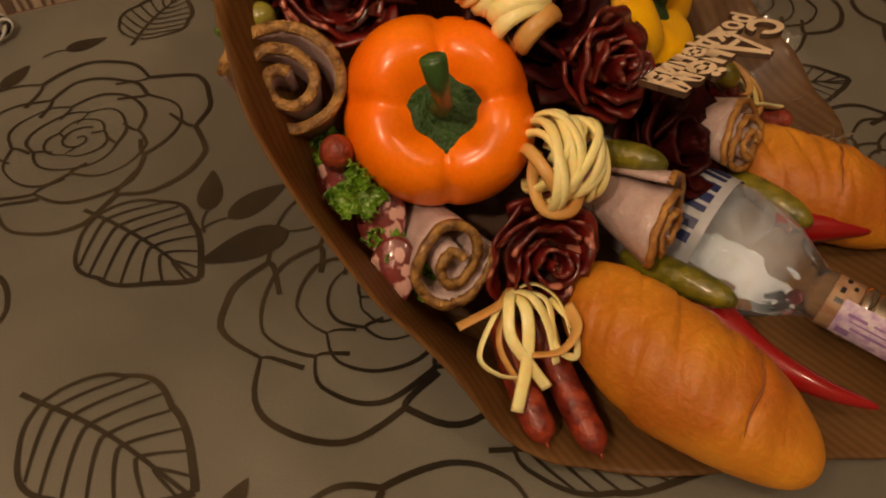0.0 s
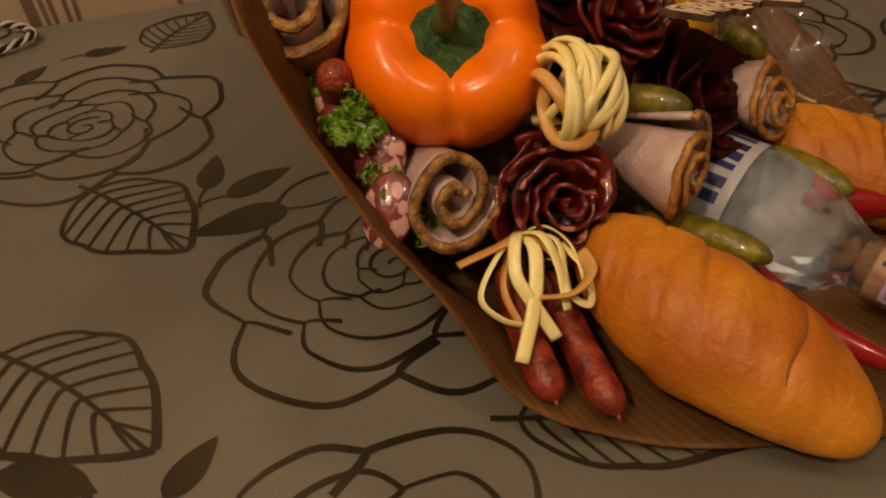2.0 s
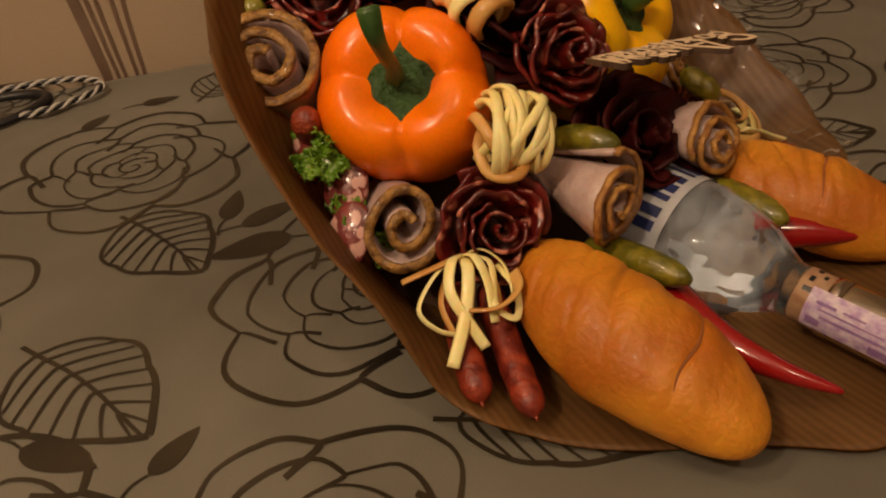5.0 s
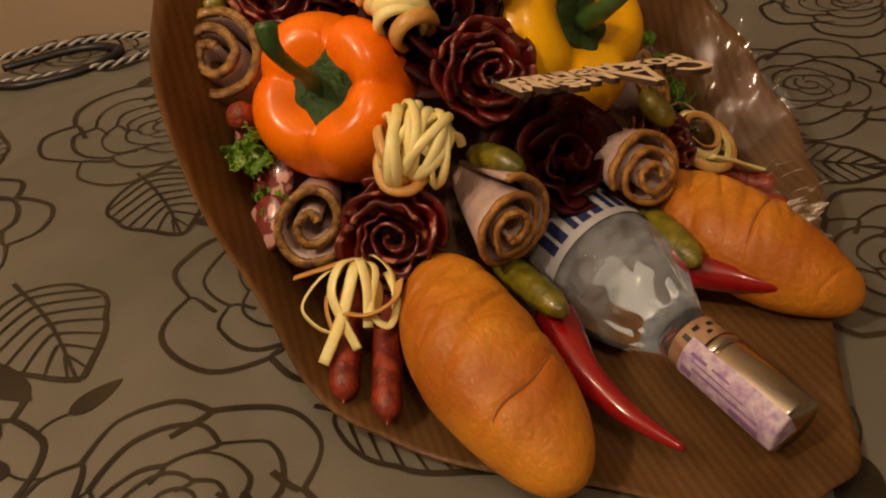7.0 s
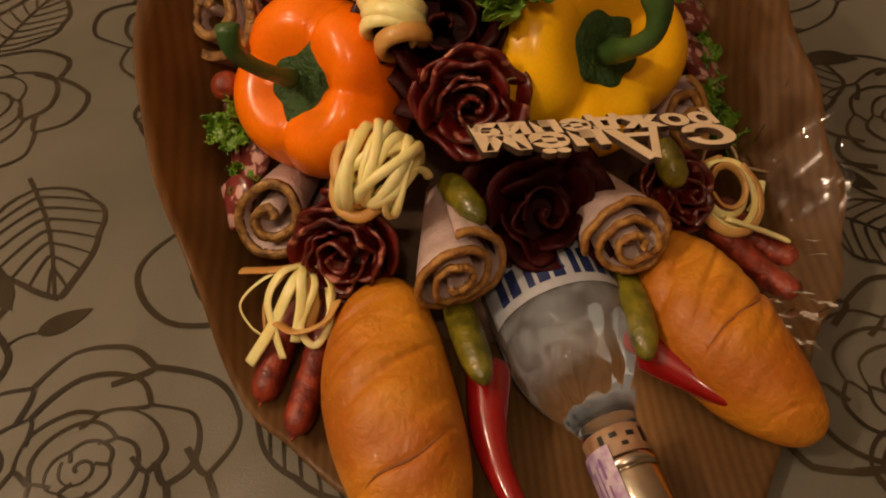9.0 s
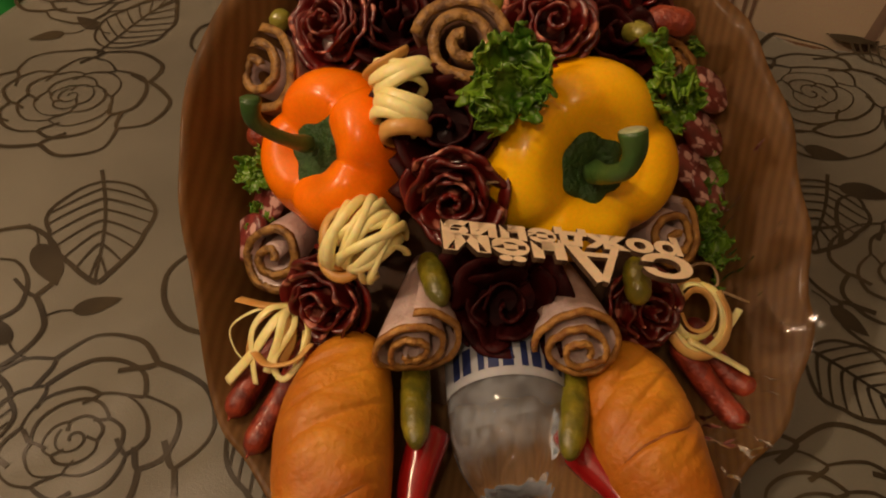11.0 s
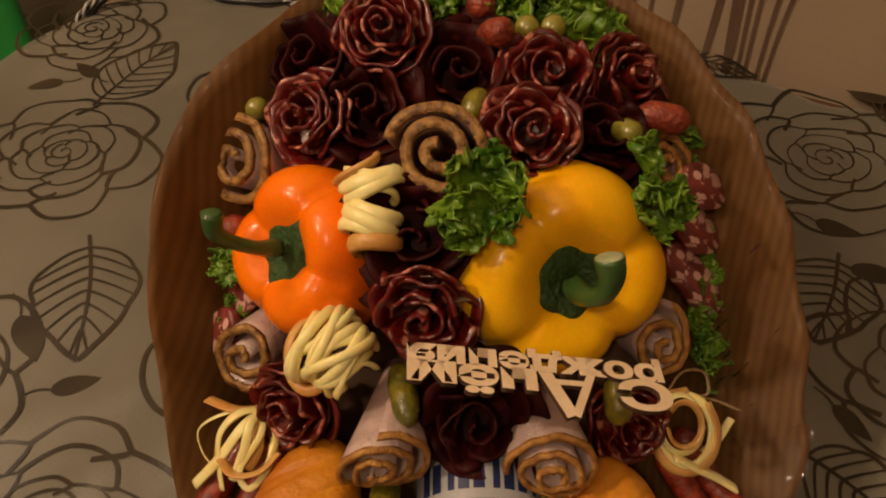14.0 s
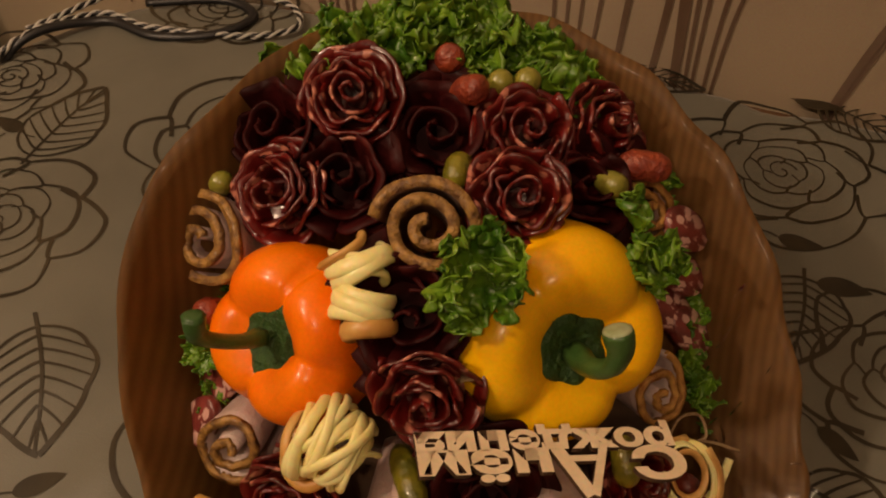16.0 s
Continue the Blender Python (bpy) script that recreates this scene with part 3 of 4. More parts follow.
wrapper = thing("bouquet_wrapper", "ribbed brown kraft paper wrapped round a food bouquet", "wrapping paper", Matrix.Identity(4))
part("paper_wall", shell(wrap, 252, 22, 0.0012, True), M_PAPER, wrapper)


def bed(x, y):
    """Height of the added mound under the food."""
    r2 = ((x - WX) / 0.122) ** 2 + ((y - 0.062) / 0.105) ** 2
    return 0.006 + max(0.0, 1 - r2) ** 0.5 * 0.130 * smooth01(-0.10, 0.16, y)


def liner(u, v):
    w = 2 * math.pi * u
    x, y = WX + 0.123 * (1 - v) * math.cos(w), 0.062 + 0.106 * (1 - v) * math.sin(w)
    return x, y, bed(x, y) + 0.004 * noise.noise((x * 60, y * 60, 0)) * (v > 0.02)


# unseen mound added to prop the food; dark brown stands for shaded gaps
part("added_mound", sheet(liner, 90, 26, True), M_LINER, wrapper, "added crumpled mound under the food, dark brown for the shaded gaps")

# ---- peppers ----


def pepper(name, at, way, spin, r, h, mat, label, stem, lobes=4, seed=0, fat=1.0, dry=M_STEMCUT):
    m = facing(at, way, spin)
    ob = thing(name, label, "bell pepper", m)

    def skin(u, v):
        w, p = 2 * math.pi * u, math.pi * v
        groove = abs(math.sin(lobes * w / 2 + 0.3 * math.sin(w + seed))) ** 0.55
        depth = math.sin(p) ** 0.6 if p < math.pi / 2 else math.sin(p) ** 0.35
        rad = r * (math.sin(p) ** 0.62) * (1 - (0.07 + 0.09 * smooth01(1.7, 0.8, p)) * (1 - groove)) * (1 - 0.13 * smooth01(1.5, 3.1, p))
        rad *= 1 + 0.04 * math.sin(w + seed) + 0.03 * math.sin(2 * w + 2 * seed)
        z = 0.5 * h * math.copysign(abs(math.cos(p)) ** 0.75, math.cos(p))
        z -= 0.27 * h * math.exp(-(rad / (0.44 * r)) ** 2) * (p < math.pi / 2)
        z -= 0.075 * h * (1 - groove) * depth * smooth01(1.5, 1.0, p)
        return rad * math.cos(w), rad * math.sin(w), z

    part("skin", sheet(skin, 72, 40, True), mat, ob)

    def star(u, v):
        w = 2 * math.pi * u
        rr = (0.40 if r < 0.05 else 0.32) * r * v * (1 + 0.07 * math.cos(6 * w) + 0.04 * math.sin(5 * w + 1))
        return rr * math.cos(w), rr * math.sin(w), 0.305 * h - 0.03 * h * math.cos(v * 3.0) + 0.010 * h * math.cos(6 * w) * v - 0.02 * h * v ** 4

    part("calyx", shell(star, 42, 8, 0.0022, True), M_CALYX, ob, "dark green crinkled calyx")
    back = m.inverted()
    line = spline([tuple(back @ Vector(p)) for p in stem], 18)
    part("stem", tube(line, lambda s: (0.0062 - 0.0018 * smooth01(0, 0.3, s) + 0.0022 * smooth01(0.5, 1, s)) * fat, 12, bump=lambda s, w: 0.07 * math.cos(5 * w)), M_STEM, ob, "curved green stem")
    e, t = line[-1], line[-1] - line[-2]
    part("stem_end", moved(revolve([(0.0060 * fat, -0.0006), (0.0064 * fat, 0.0004), (0.0045 * fat, 0.0012)], 14), facing(e, t)), dry, ob, "cut stem end")
    return ob


pepper("orange_bell_pepper", (-0.105, 0.058, 0.119), (-0.52, -0.55, 0.65), 92, 0.0485, 0.080, M_ORANGE, "glossy orange bell pepper with a curved green stem",
       [(-0.122, 0.043, 0.140), (-0.128, 0.034, 0.150), (-0.137, 0.027, 0.162), (-0.143, 0.023, 0.174), (-0.143, 0.026, 0.184)], fat=0.85, dry=M_STEM)
pepper("yellow_bell_pepper", (0.026, 0.058, 0.121), (0.34, -0.74, 0.58), 25, 0.0605, 0.098, M_YELLOW, "glossy yellow bell pepper with a hooked stem",
       [(0.038, 0.032, 0.139), (0.042, 0.017, 0.151), (0.049, 0.011, 0.161), (0.052, 0.014, 0.171), (0.050, 0.019, 0.180)], lobes=4, seed=1.1, fat=1.12)

# ---- meat roses and rolls ----


def petal(r, a0, arc, top, deep, flare, seed, thick=0.0016):
    def f(u, v):
        w = a0 + arc * u
        rr = r * (0.50 + 0.50 * v ** 0.7) + flare * v ** 3
        rr += 0.0046 * noise.noise((w * 1.6, seed, v)) * v + 0.0026 * u + 0.0005 * math.sin(9 * w + seed) * v
        z = top - deep * (1 - v) + 0.0055 * noise.noise((w * 1.7, seed + 5, 0)) * v - 0.005 * (2 * u - 1) ** 4
        return rr * math.cos(w), rr * math.sin(w), z
    return shell(f, 26, 7, thick)


def meat_rose(at, way, r, mat, label, seed, petals=9, deep=0.034, group="sliced meat roses", rag=1.0, arcs=(1.7, 2.9)):
    rnd = random.Random(seed)
    ob = thing("meat_rose", label, "meat rose", facing(at, way, rnd.uniform(0, 360)), group)
    ph, turns = rnd.uniform(0, 6), rnd.uniform(1.3, 1.9) / rag ** 0.3

    def heart(u, v):
        w = 2 * math.pi * turns * u
        rr = r * (0.09 + 0.46 * u) * (0.75 + 0.25 * v) * (1 + 0.16 * noise.noise((w * 0.8, ph, 0)) + 0.08 * math.sin(2 * w + ph))
        return rr * math.cos(w), rr * math.sin(w), 0.005 - 0.006 * u * u - deep * 0.8 * (1 - v) + 0.0035 * noise.noise((w * 1.4, ph, 7)) * v

    part("petal", shell(heart, 64, 6, 0.0017), mat, ob)
    part("petal", shell(lambda u, v: (0.80 * r * v * math.cos(6.2832 * u), 0.80 * r * v * math.sin(6.2832 * u), -0.62 * deep + 0.004 * v * v), 24, 4, 0.0012, True), mat, ob)
    for k in range(petals):
        q = (k + 0.8) / petals
        rr = r * (0.50 + 0.50 * q)
        part("petal", petal(rr, k * 2.35 + rnd.uniform(-0.4, 0.4), rnd.uniform(*arcs), 0.001 - 0.013 * q * q + rag * rnd.uniform(-0.002, 0.002), deep * 0.75, (0.0044 + 0.0045 * rnd.random()) * (0.4 + 0.6 * rag) * q * r / 0.025, rnd.uniform(0, 6), 0.0014 + 0.0008 * rnd.random()), mat, ob)
    return ob


SAL = "rose of thin glossy red salami slices"
DRY = "rose of very dark dried beef slices"
for at, way, r, seed in (((-0.077, 0.150, 0.212), (-0.05, -0.55, 0.83), 0.0228, 1), ((-0.121, 0.112, 0.175), (-0.35, -0.55, 0.76), 0.0238, 2), ((0.012, 0.088, 0.197), (0.1, -0.6, 0.8), 0.0222, 3),
                         ((0.020, 0.139, 0.196), (0.1, -0.5, 0.86), 0.0232, 4), ((0.071, 0.158, 0.182), (0.55, -0.45, 0.7), 0.0240, 5), ((-0.038, 0.000, 0.142), (-0.05, -0.88, 0.46), 0.0232, 6),
                         ((-0.113, -0.026, 0.078), (-0.35, -0.8, 0.5), 0.0245, 7), ((0.082, -0.008, 0.068), (0.4, -0.7, 0.6), 0.0210, 8)):
    meat_rose(at, way, r, M_SALAMI, SAL, seed)
for at, way, r, seed in (((-0.125, 0.150, 0.188), (-0.3, -0.4, 0.86), 0.029, 11), ((-0.083, 0.118, 0.182), (-0.1, -0.5, 0.86), 0.026, 12), ((-0.031, 0.142, 0.192), (0, -0.5, 0.86), 0.0275, 13), ((0.052, 0.118, 0.172), (0.3, -0.5, 0.8), 0.030, 14),
                         ((-0.045, 0.036, 0.163), (-0.1, -0.7, 0.7), 0.030, 15), ((-0.006, -0.030, 0.094), (0, -0.72, 0.7), 0.0265, 16)):
    meat_rose(at, way, r, M_BASTURMA, DRY, seed, 11, rag=2.6, arcs=(1.3, 2.2))


def meat_roll(at, way, spin, r, length, turns, mat, crust, label, seed, cone=0.9, thick=0.0035, squash=1.0, cut=0.6):
    """A slice rolled up round its axis, z the open end; crust: its browned rim."""
    rnd = random.Random(seed)
    ob = thing("meat_roll", label, "meat roll", facing(at, way, spin), "rolled meat slices")
    wob, ph = rnd.uniform(0.03, 0.07), rnd.uniform(0, 6)

    def base(s, v):
        w = 2 * math.pi * turns * s
        rr = (0.16 + 0.84 * s) * r * (cone + (1 - cone) * v) * (1 + wob * math.sin(2 * w + ph) + 0.09 * noise.noise((w * 0.9, ph, v)) + 0.02 * noise.noise((w * 4, ph, v * 3)))
        z = -length * (1 - v) - cut * 0.012 * s * (1 + math.sin(w + ph)) * v + 0.004 * noise.noise((w * 0.7, ph, 3)) * v
        return rr * math.cos(w), squash * rr * math.sin(w), z

    part("slice", shell(base, int(30 * turns), 6, thick), mat, ob)

    def lip(s, v):
        x, y, z = base(s, 1.0)
        w = 2 * math.pi * turns * s
        return x, y, z - 0.0022 + 0.0034 * v + 0.0005 * math.sin(9 * w)

    part("browned_rim", shell(lip, int(36 * turns), 2, thick + 0.0005), crust, ob, "browned smoked rim")
    return ob


BR = "rolled smoked brisket slice with dark browned rim"
HM = "rolled pale ham slice with orange-brown rim"
meat_roll((-0.164, 0.102, 0.146), (-0.40, -0.50, 0.76), 60, 0.0290, 0.045, 2.3, M_HAM, M_CRUSTD, BR, 21, thick=0.0046)
meat_roll((-0.146, 0.008, 0.078), (-0.35, -0.90, 0.25), 30, 0.0245, 0.060, 1.9, M_HAM, M_CRUSTD, BR, 22, cone=0.6, thick=0.0042)
meat_roll((-0.036, 0.070, 0.194), (-0.05, -0.6, 0.8), 100, 0.0265, 0.045, 2.2, M_BRISKET, M_CRUSTD, BR, 23, thick=0.0052, cut=0.3)
meat_roll((-0.056, -0.055, 0.080), (-0.02, -0.99, 0.06), 200, 0.0285, 0.070, 2.7, M_HAM, M_CRUST, HM, 24, cone=0.28, thick=0.0026, squash=0.85)
meat_roll((0.036, -0.048, 0.078), (0.18, -0.98, 0.06), 330, 0.0265, 0.070, 2.6, M_HAM, M_CRUST, HM, 25, cone=0.28, thick=0.0026, squash=0.85)
meat_roll((0.098, 0.036, 0.084), (0.55, -0.75, 0.35), 80, 0.0215, 0.055, 1.9, M_HAM, M_CRUST, BR, 26, cone=0.7)
meat_roll((0.094, 0.122, 0.146), (0.55, -0.3, 0.78), 10, 0.0200, 0.04, 2.2, M_BRISKET, M_CRUST, BR, 27)

# ---- bread ----


def loaf(a, b, wide, high, label, seed, cracks):
    """A long bread roll from end a to end b, ends tapering, with furrows."""
    a, b = Vector(a), Vector(b)
    d = b - a
    ob = thing("bread_roll", label, "bread roll", Matrix.Translation(a) @ d.to_track_quat("X", "Z").to_matrix().to_4x4(), "bread rolls")
    n = d.length

    def crust(u, v):
        w, s = 2 * math.pi * u, 0.5 - 0.5 * math.cos(math.pi * v)
        k = max(0.0, math.sin(math.pi * s ** 0.95)) ** 0.46
        x = n * s
        y = wide / 2 * k * math.copysign(abs(math.cos(w)) ** 0.9, math.cos(w)) * (1 + 0.05 * math.sin(4 * s + seed))
        z = high * k * (0.54 * math.sin(w) if math.sin(w) > 0 else 0.40 * math.sin(w))
        f = 0
        for c, lean, depth in cracks:
            q = s - c - lean * math.cos(w) * 0.10 + 0.03 * noise.noise((w * 1.3, seed, c * 9))
            up = max(0, math.sin(w)) ** 0.5 * (0.6 + 0.6 * noise.noise((w * 2, c * 20, 3)))
            f += depth * math.exp(-(q / 0.010) ** 2) * up - depth * 0.9 * math.exp(-((q - 0.045) / 0.045) ** 2) * up
        nz = 0.0034 * noise.noise((x * 20, y * 26, z * 26 + seed)) + 0.0030 * noise.noise((x * 70 + y * 34, y * 12, seed)) * smooth01(0.95, 0.40, s) + 0.0006 * noise.noise((x * 150 + y * 60, y * 22, seed + 3)) + 0.00012 * noise.noise((x * 420, y * 260, seed))
        line = noise.noise((x * 48 + y * 30 + seed, y * 9, 11))
        nz -= 0.0024 * max(0.0, 1 - 7 * abs(line)) * smooth01(0.80, 0.35, s) * max(0.0, math.sin(w))
        return x, y + 0.004 * math.sin(5 * s + seed), z - f + nz * k

    part("crust", sheet(crust, 72, 190, True), M_BREAD, ob)
    for c, lean, depth in cracks:
        if depth < 0.002:
            continue
        pts = []
        for w in np.linspace(0.9, 2.3, 24):
            s = c + lean * math.cos(w) * 0.10 - 0.03 * noise.noise((w * 1.3, seed, c * 9))
            pts.append(np.array(crust(w / (2 * math.pi), math.acos(1 - 2 * s) / math.pi)) + (0, 0, 0.0004))
        part("crack", tube(pts, lambda q: 0.0009 * math.sin(math.pi * (0.05 + 0.9 * q)), 5, 0.6), M_CRACK, ob, "rough crack in the crust")
    return ob


loaf((-0.092, -0.022, 0.050), (-0.096, -0.168, 0.026), 0.070, 0.058, "golden brown crusty bread roll on the kraft paper", 3.0, ((0.22, 0.6, 0.0007), (0.33, 0.5, 0.0009), (0.45, 0.4, 0.0007), (0.56, 0.3, 0.0006), (0.70, -0.9, 0.0026)))
loaf((0.054, -0.020, 0.048), (0.103, -0.140, 0.023), 0.066, 0.052, "golden bread roll with a crack across its crust", 8.0, ((0.22, 0.5, 0.0012), (0.32, 0.5, 0.0009), (0.50, -0.5, 0.0028), (0.88, 0.4, 0.0012)))

# ---- bottle ----
bottle = thing("spirit_bottle", "clear glass spirit bottle lying with its neck outwards", "bottle", facing((-0.006, -0.010, 0.036), (0.10, -1.0, -0.035), 0))
body = [(0.020, -0.060), (0.033, -0.058), (0.0355, -0.052), (0.0355, 0.030), (0.0350, 0.052), (0.0345, 0.062), (0.0335, 0.070), (0.0305, 0.080), (0.0255, 0.090), (0.0190, 0.100), (0.0150, 0.107), (0.0140, 0.114), (0.0138, 0.122)]


def wavy_glass(u, v):
    # the profile with melted-ice dents in the shoulder
    w, q = 2 * math.pi * u, v * (len(body) - 1)
    r, z = (float(np.interp(q, range(len(body)), [p[k] for p in body])) for k in (0, 1))
    dent = abs(noise.noise((math.cos(w) * 1.7, math.sin(w) * 1.7, z * 30))) + 0.35 * noise.noise((math.cos(w) * 3, math.sin(w) * 3, z * 90)) + 0.10 * noise.noise((math.cos(w) * 7, math.sin(w) * 7, z * 200))
    r -= 0.0034 * dent * smooth01(0.044, 0.054, z) * smooth01(0.106, 0.094, z)
    return r * math.cos(w), r * math.sin(w), z


glass = part("glass", sheet(wavy_glass, 80, 96, True), M_GLASS, bottle, "clear wavy glass")
glass.visible_shadow = False


def back_face(u, v):
    z = -0.055 + (0.140 + 0.007 * math.sin(9 * u) + 0.004 * math.sin(23 * u)) * v
    r = 0.985 * float(np.interp(z, [p[1] for p in body], [p[0] for p in body])) + 0.0008
    w = radians(196 + 120 * u)
    return r * math.cos(w), r * math.sin(w), z


part("back_label", sheet(back_face, 30, 30), M_BACK, bottle, "pale label on the underside, seen through the glass")


def label_face(u, v):
    w = radians(20 + 150 * u)
    return 0.0361 * math.cos(w), 0.0361 * math.sin(w), 0.016 + 0.030 * v - 0.05 * (1 - v)


part("label", sheet(label_face, 40, 6), M_LABEL, bottle, "pale frosted label")


def wrapped_bar(w0, w1, z0, z1, r=0.0364):
    return sheet(lambda u, v: (r * math.cos(radians(w0 + (w1 - w0) * u)), r * math.sin(radians(w0 + (w1 - w0) * u)), z0 + (z1 - z0) * v), 4, 1)


for i in range(9):
    a = 36 + i * 13.0
    part("label_mark", wrapped_bar(a, a + (9.5 if i % 3 else 6.0), 0.0245, 0.0405), M_BLUE, bottle, "dark blue bar of the label print")
part("label_line", wrapped_bar(60, 130, 0.0165, 0.0195), M_REDINK, bottle, "thin dull red bar of the label print")
part("neck_band", revolve([(0.0146, 0.1135), (0.0150, 0.114), (0.0150, 0.127), (0.0146, 0.1275)], 36), M_TAN, bottle, "tan printed neck band")
for w0, w1, z0, z1 in ((66, 82, 0.118, 0.1205), (98, 112, 0.117, 0.1195), (84, 96, 0.1225, 0.1245), (40, 52, 0.116, 0.124), (124, 134, 0.1165, 0.121)):
    part("band_mark", wrapped_bar(w0, w1, z0, z1, 0.0153), M_BLACK, bottle, "dark mark of the band's print")
part("neck_ring", revolve([(0.0140, 0.1275), (0.0158, 0.128), (0.0162, 0.131), (0.0156, 0.134), (0.0140, 0.1345)], 36), M_SILVER, bottle, "silver ring")
part("cap", revolve([(0.0152, 0.1345), (0.0156, 0.136), (0.0156, 0.176), (0.0150, 0.1775), (0.0142, 0.1782), (0.004, 0.1782)], 40), M_SILVER, bottle, "polished silver screw cap")


def stamp_face(u, v):
    # a straight strip that lies along the neck and folds over the cap's end
    w = radians(120 + 76 * u)
    s = v * 0.078
    if s < 0.058:
        r = 0.0164
        return r * math.cos(w), r * math.sin(w), 0.1215 + s
    k = 1 - (s - 0.058) / 0.021
    return 0.0164 * k * math.cos(w), 0.0164 * k * math.sin(w), 0.1795


stamp = part("excise_stamp", sheet(stamp_face, 12, 30), M_STAMP, bottle, "lilac paper strip stuck along the neck and over the cap")
for z0, z1, w0, w1 in ((0.126, 0.136, 140, 146), (0.139, 0.150, 140, 144), (0.128, 0.160, 152, 155), (0.130, 0.170, 163, 168), (0.124, 0.131, 172, 186), (0.155, 0.172, 175, 190)):
    part("stamp_bar", wrapped_bar(w0, w1, z0, z1, 0.0167), M_STAMPINK, stamp, "violet bar of print")

# ---- sausages, chilis, gherkins ----


def tube_thing(name, label, category, pts, radius, mat, group="", bump=None, flat=1.0, n=30, piece=""):
    line = spline(pts, n)
    o = Vector(line[0])
    ob = thing(name, label, category, Matrix.Translation(o), group, geo=tube(line - np.array(o), radius, 16, flat, bump=bump), mat=mat)
    return ob


wrinkle = lambda s, w: 0.035 * noise.noise((s * 30, math.cos(w) * 3, math.sin(w) * 3)) + 0.06 * noise.noise((s * 9, math.cos(w) * 1.5, math.sin(w) * 1.5))
for pts in ([(-0.132, -0.010, 0.045), (-0.148, -0.035, 0.034), (-0.163, -0.068, 0.024)], [(-0.118, -0.018, 0.042), (-0.132, -0.050, 0.030), (-0.148, -0.089, 0.021)], [(0.110, 0.010, 0.040), (0.130, -0.015, 0.024), (0.148, -0.032, 0.022)], [(0.098, -0.005, 0.040), (0.125, -0.035, 0.022), (0.138, -0.054, 0.020)]):
    line = spline(pts, 30)
    frank = thing("thin_sausage", "reddish brown thin smoked sausage", "sausage", Matrix.Translation(line[0]), "thin sausages")
    part("skin", tube(line - line[0], capsule(0.0079, 0.15), 18, bump=wrinkle), M_SAUSAGE, frank)
    tip, way = line[-1] - line[0], (line[-1] - line[-2]) / np.linalg.norm(line[-1] - line[-2])
    part("knotted_end", tube([tip - way * 0.0012, tip + way * 0.0006, tip + way * 0.0022], lambda s: 0.0012 - 0.0006 * s, 7, bump=lambda s, w: 0.2 * math.cos(3 * w)), M_SAUSAGE, frank, "puckered sausage end")
for pts in ([(-0.045, -0.075, 0.034), (-0.052, -0.112, 0.030), (-0.047, -0.145, 0.028), (-0.036, -0.172, 0.026)], [(0.030, -0.070, 0.034), (0.045, -0.092, 0.036), (0.060, -0.110, 0.036), (0.078, -0.126, 0.036)]):
    tube_thing("chili_pepper", "shiny red chili pepper with a pointed tip", "chili", pts, lambda s: 0.0105 * (1 - s) ** 0.75 + 0.0012, M_CHILI, "red chilis", lambda s, w: 0.05 * math.sin(2 * w + 9 * s))
wart = lambda s, w: 0.06 * noise.noise((s * 14, math.cos(w) * 2.5, math.sin(w) * 2.5))
for pts, r in (([(-0.056, -0.030, 0.044), (-0.054, -0.062, 0.050), (-0.051, -0.095, 0.053)], 0.0086), ([(0.036, -0.030, 0.044), (0.034, -0.062, 0.049), (0.030, -0.095, 0.051)], 0.0090), ([(-0.053, 0.004, 0.094), (-0.047, -0.016, 0.100), (-0.041, -0.036, 0.101)], 0.0076),
               ([(-0.018, 0.127, 0.180), (-0.020, 0.116, 0.188), (-0.023, 0.103, 0.187)], 0.0076), ([(0.066, 0.010, 0.095), (0.067, -0.004, 0.090), (0.068, -0.016, 0.084)], 0.0078)):
    tube_thing("gherkin", "small olive green pickled gherkin", "gherkin", pts, lambda s, r=r: r * (1 - abs(2 * s - 1) ** 3.2 * 0.92) ** 0.6, M_GHERKIN, "pickled gherkins", wart)
for pts in ([(-0.158, 0.140, 0.150), (-0.153, 0.133, 0.160), (-0.149, 0.127, 0.166)], [(0.019, 0.180, 0.192), (0.020, 0.172, 0.200), (0.021, 0.166, 0.205)], [(0.004, 0.180, 0.190), (0.005, 0.173, 0.198), (0.006, 0.167, 0.203)], [(0.058, 0.130, 0.165), (0.066, 0.122, 0.168), (0.072, 0.116, 0.169)]):
    tube_thing("gherkin", "pale yellow-green pickled gherkin end", "gherkin", pts, capsule(0.0076, 0.45), M_OLIVE, "pickled gherkins", wart)
for pts in ([(0.070, 0.138, 0.168), (0.086, 0.136, 0.169), (0.101, 0.134, 0.166)], [(-0.020, 0.170, 0.190), (-0.012, 0.162, 0.202), (-0.004, 0.156, 0.205)], [(-0.022, 0.200, 0.185), (-0.023, 0.192, 0.200), (-0.024, 0.184, 0.206)]):
    tube_thing("sausage_end", "glossy dark red smoked sausage end", "sausage", pts, capsule(0.0088, 0.35), M_TOMATO, "sausage ends", wrinkle)
tube_thing("sausage_end", "orange-red smoked sausage end beside the pepper", "sausage", [(-0.150, 0.085, 0.100), (-0.157, 0.078, 0.112), (-0.163, 0.070, 0.124)], capsule(0.0085, 0.3), M_TOMATO, "sausage ends", wrinkle)


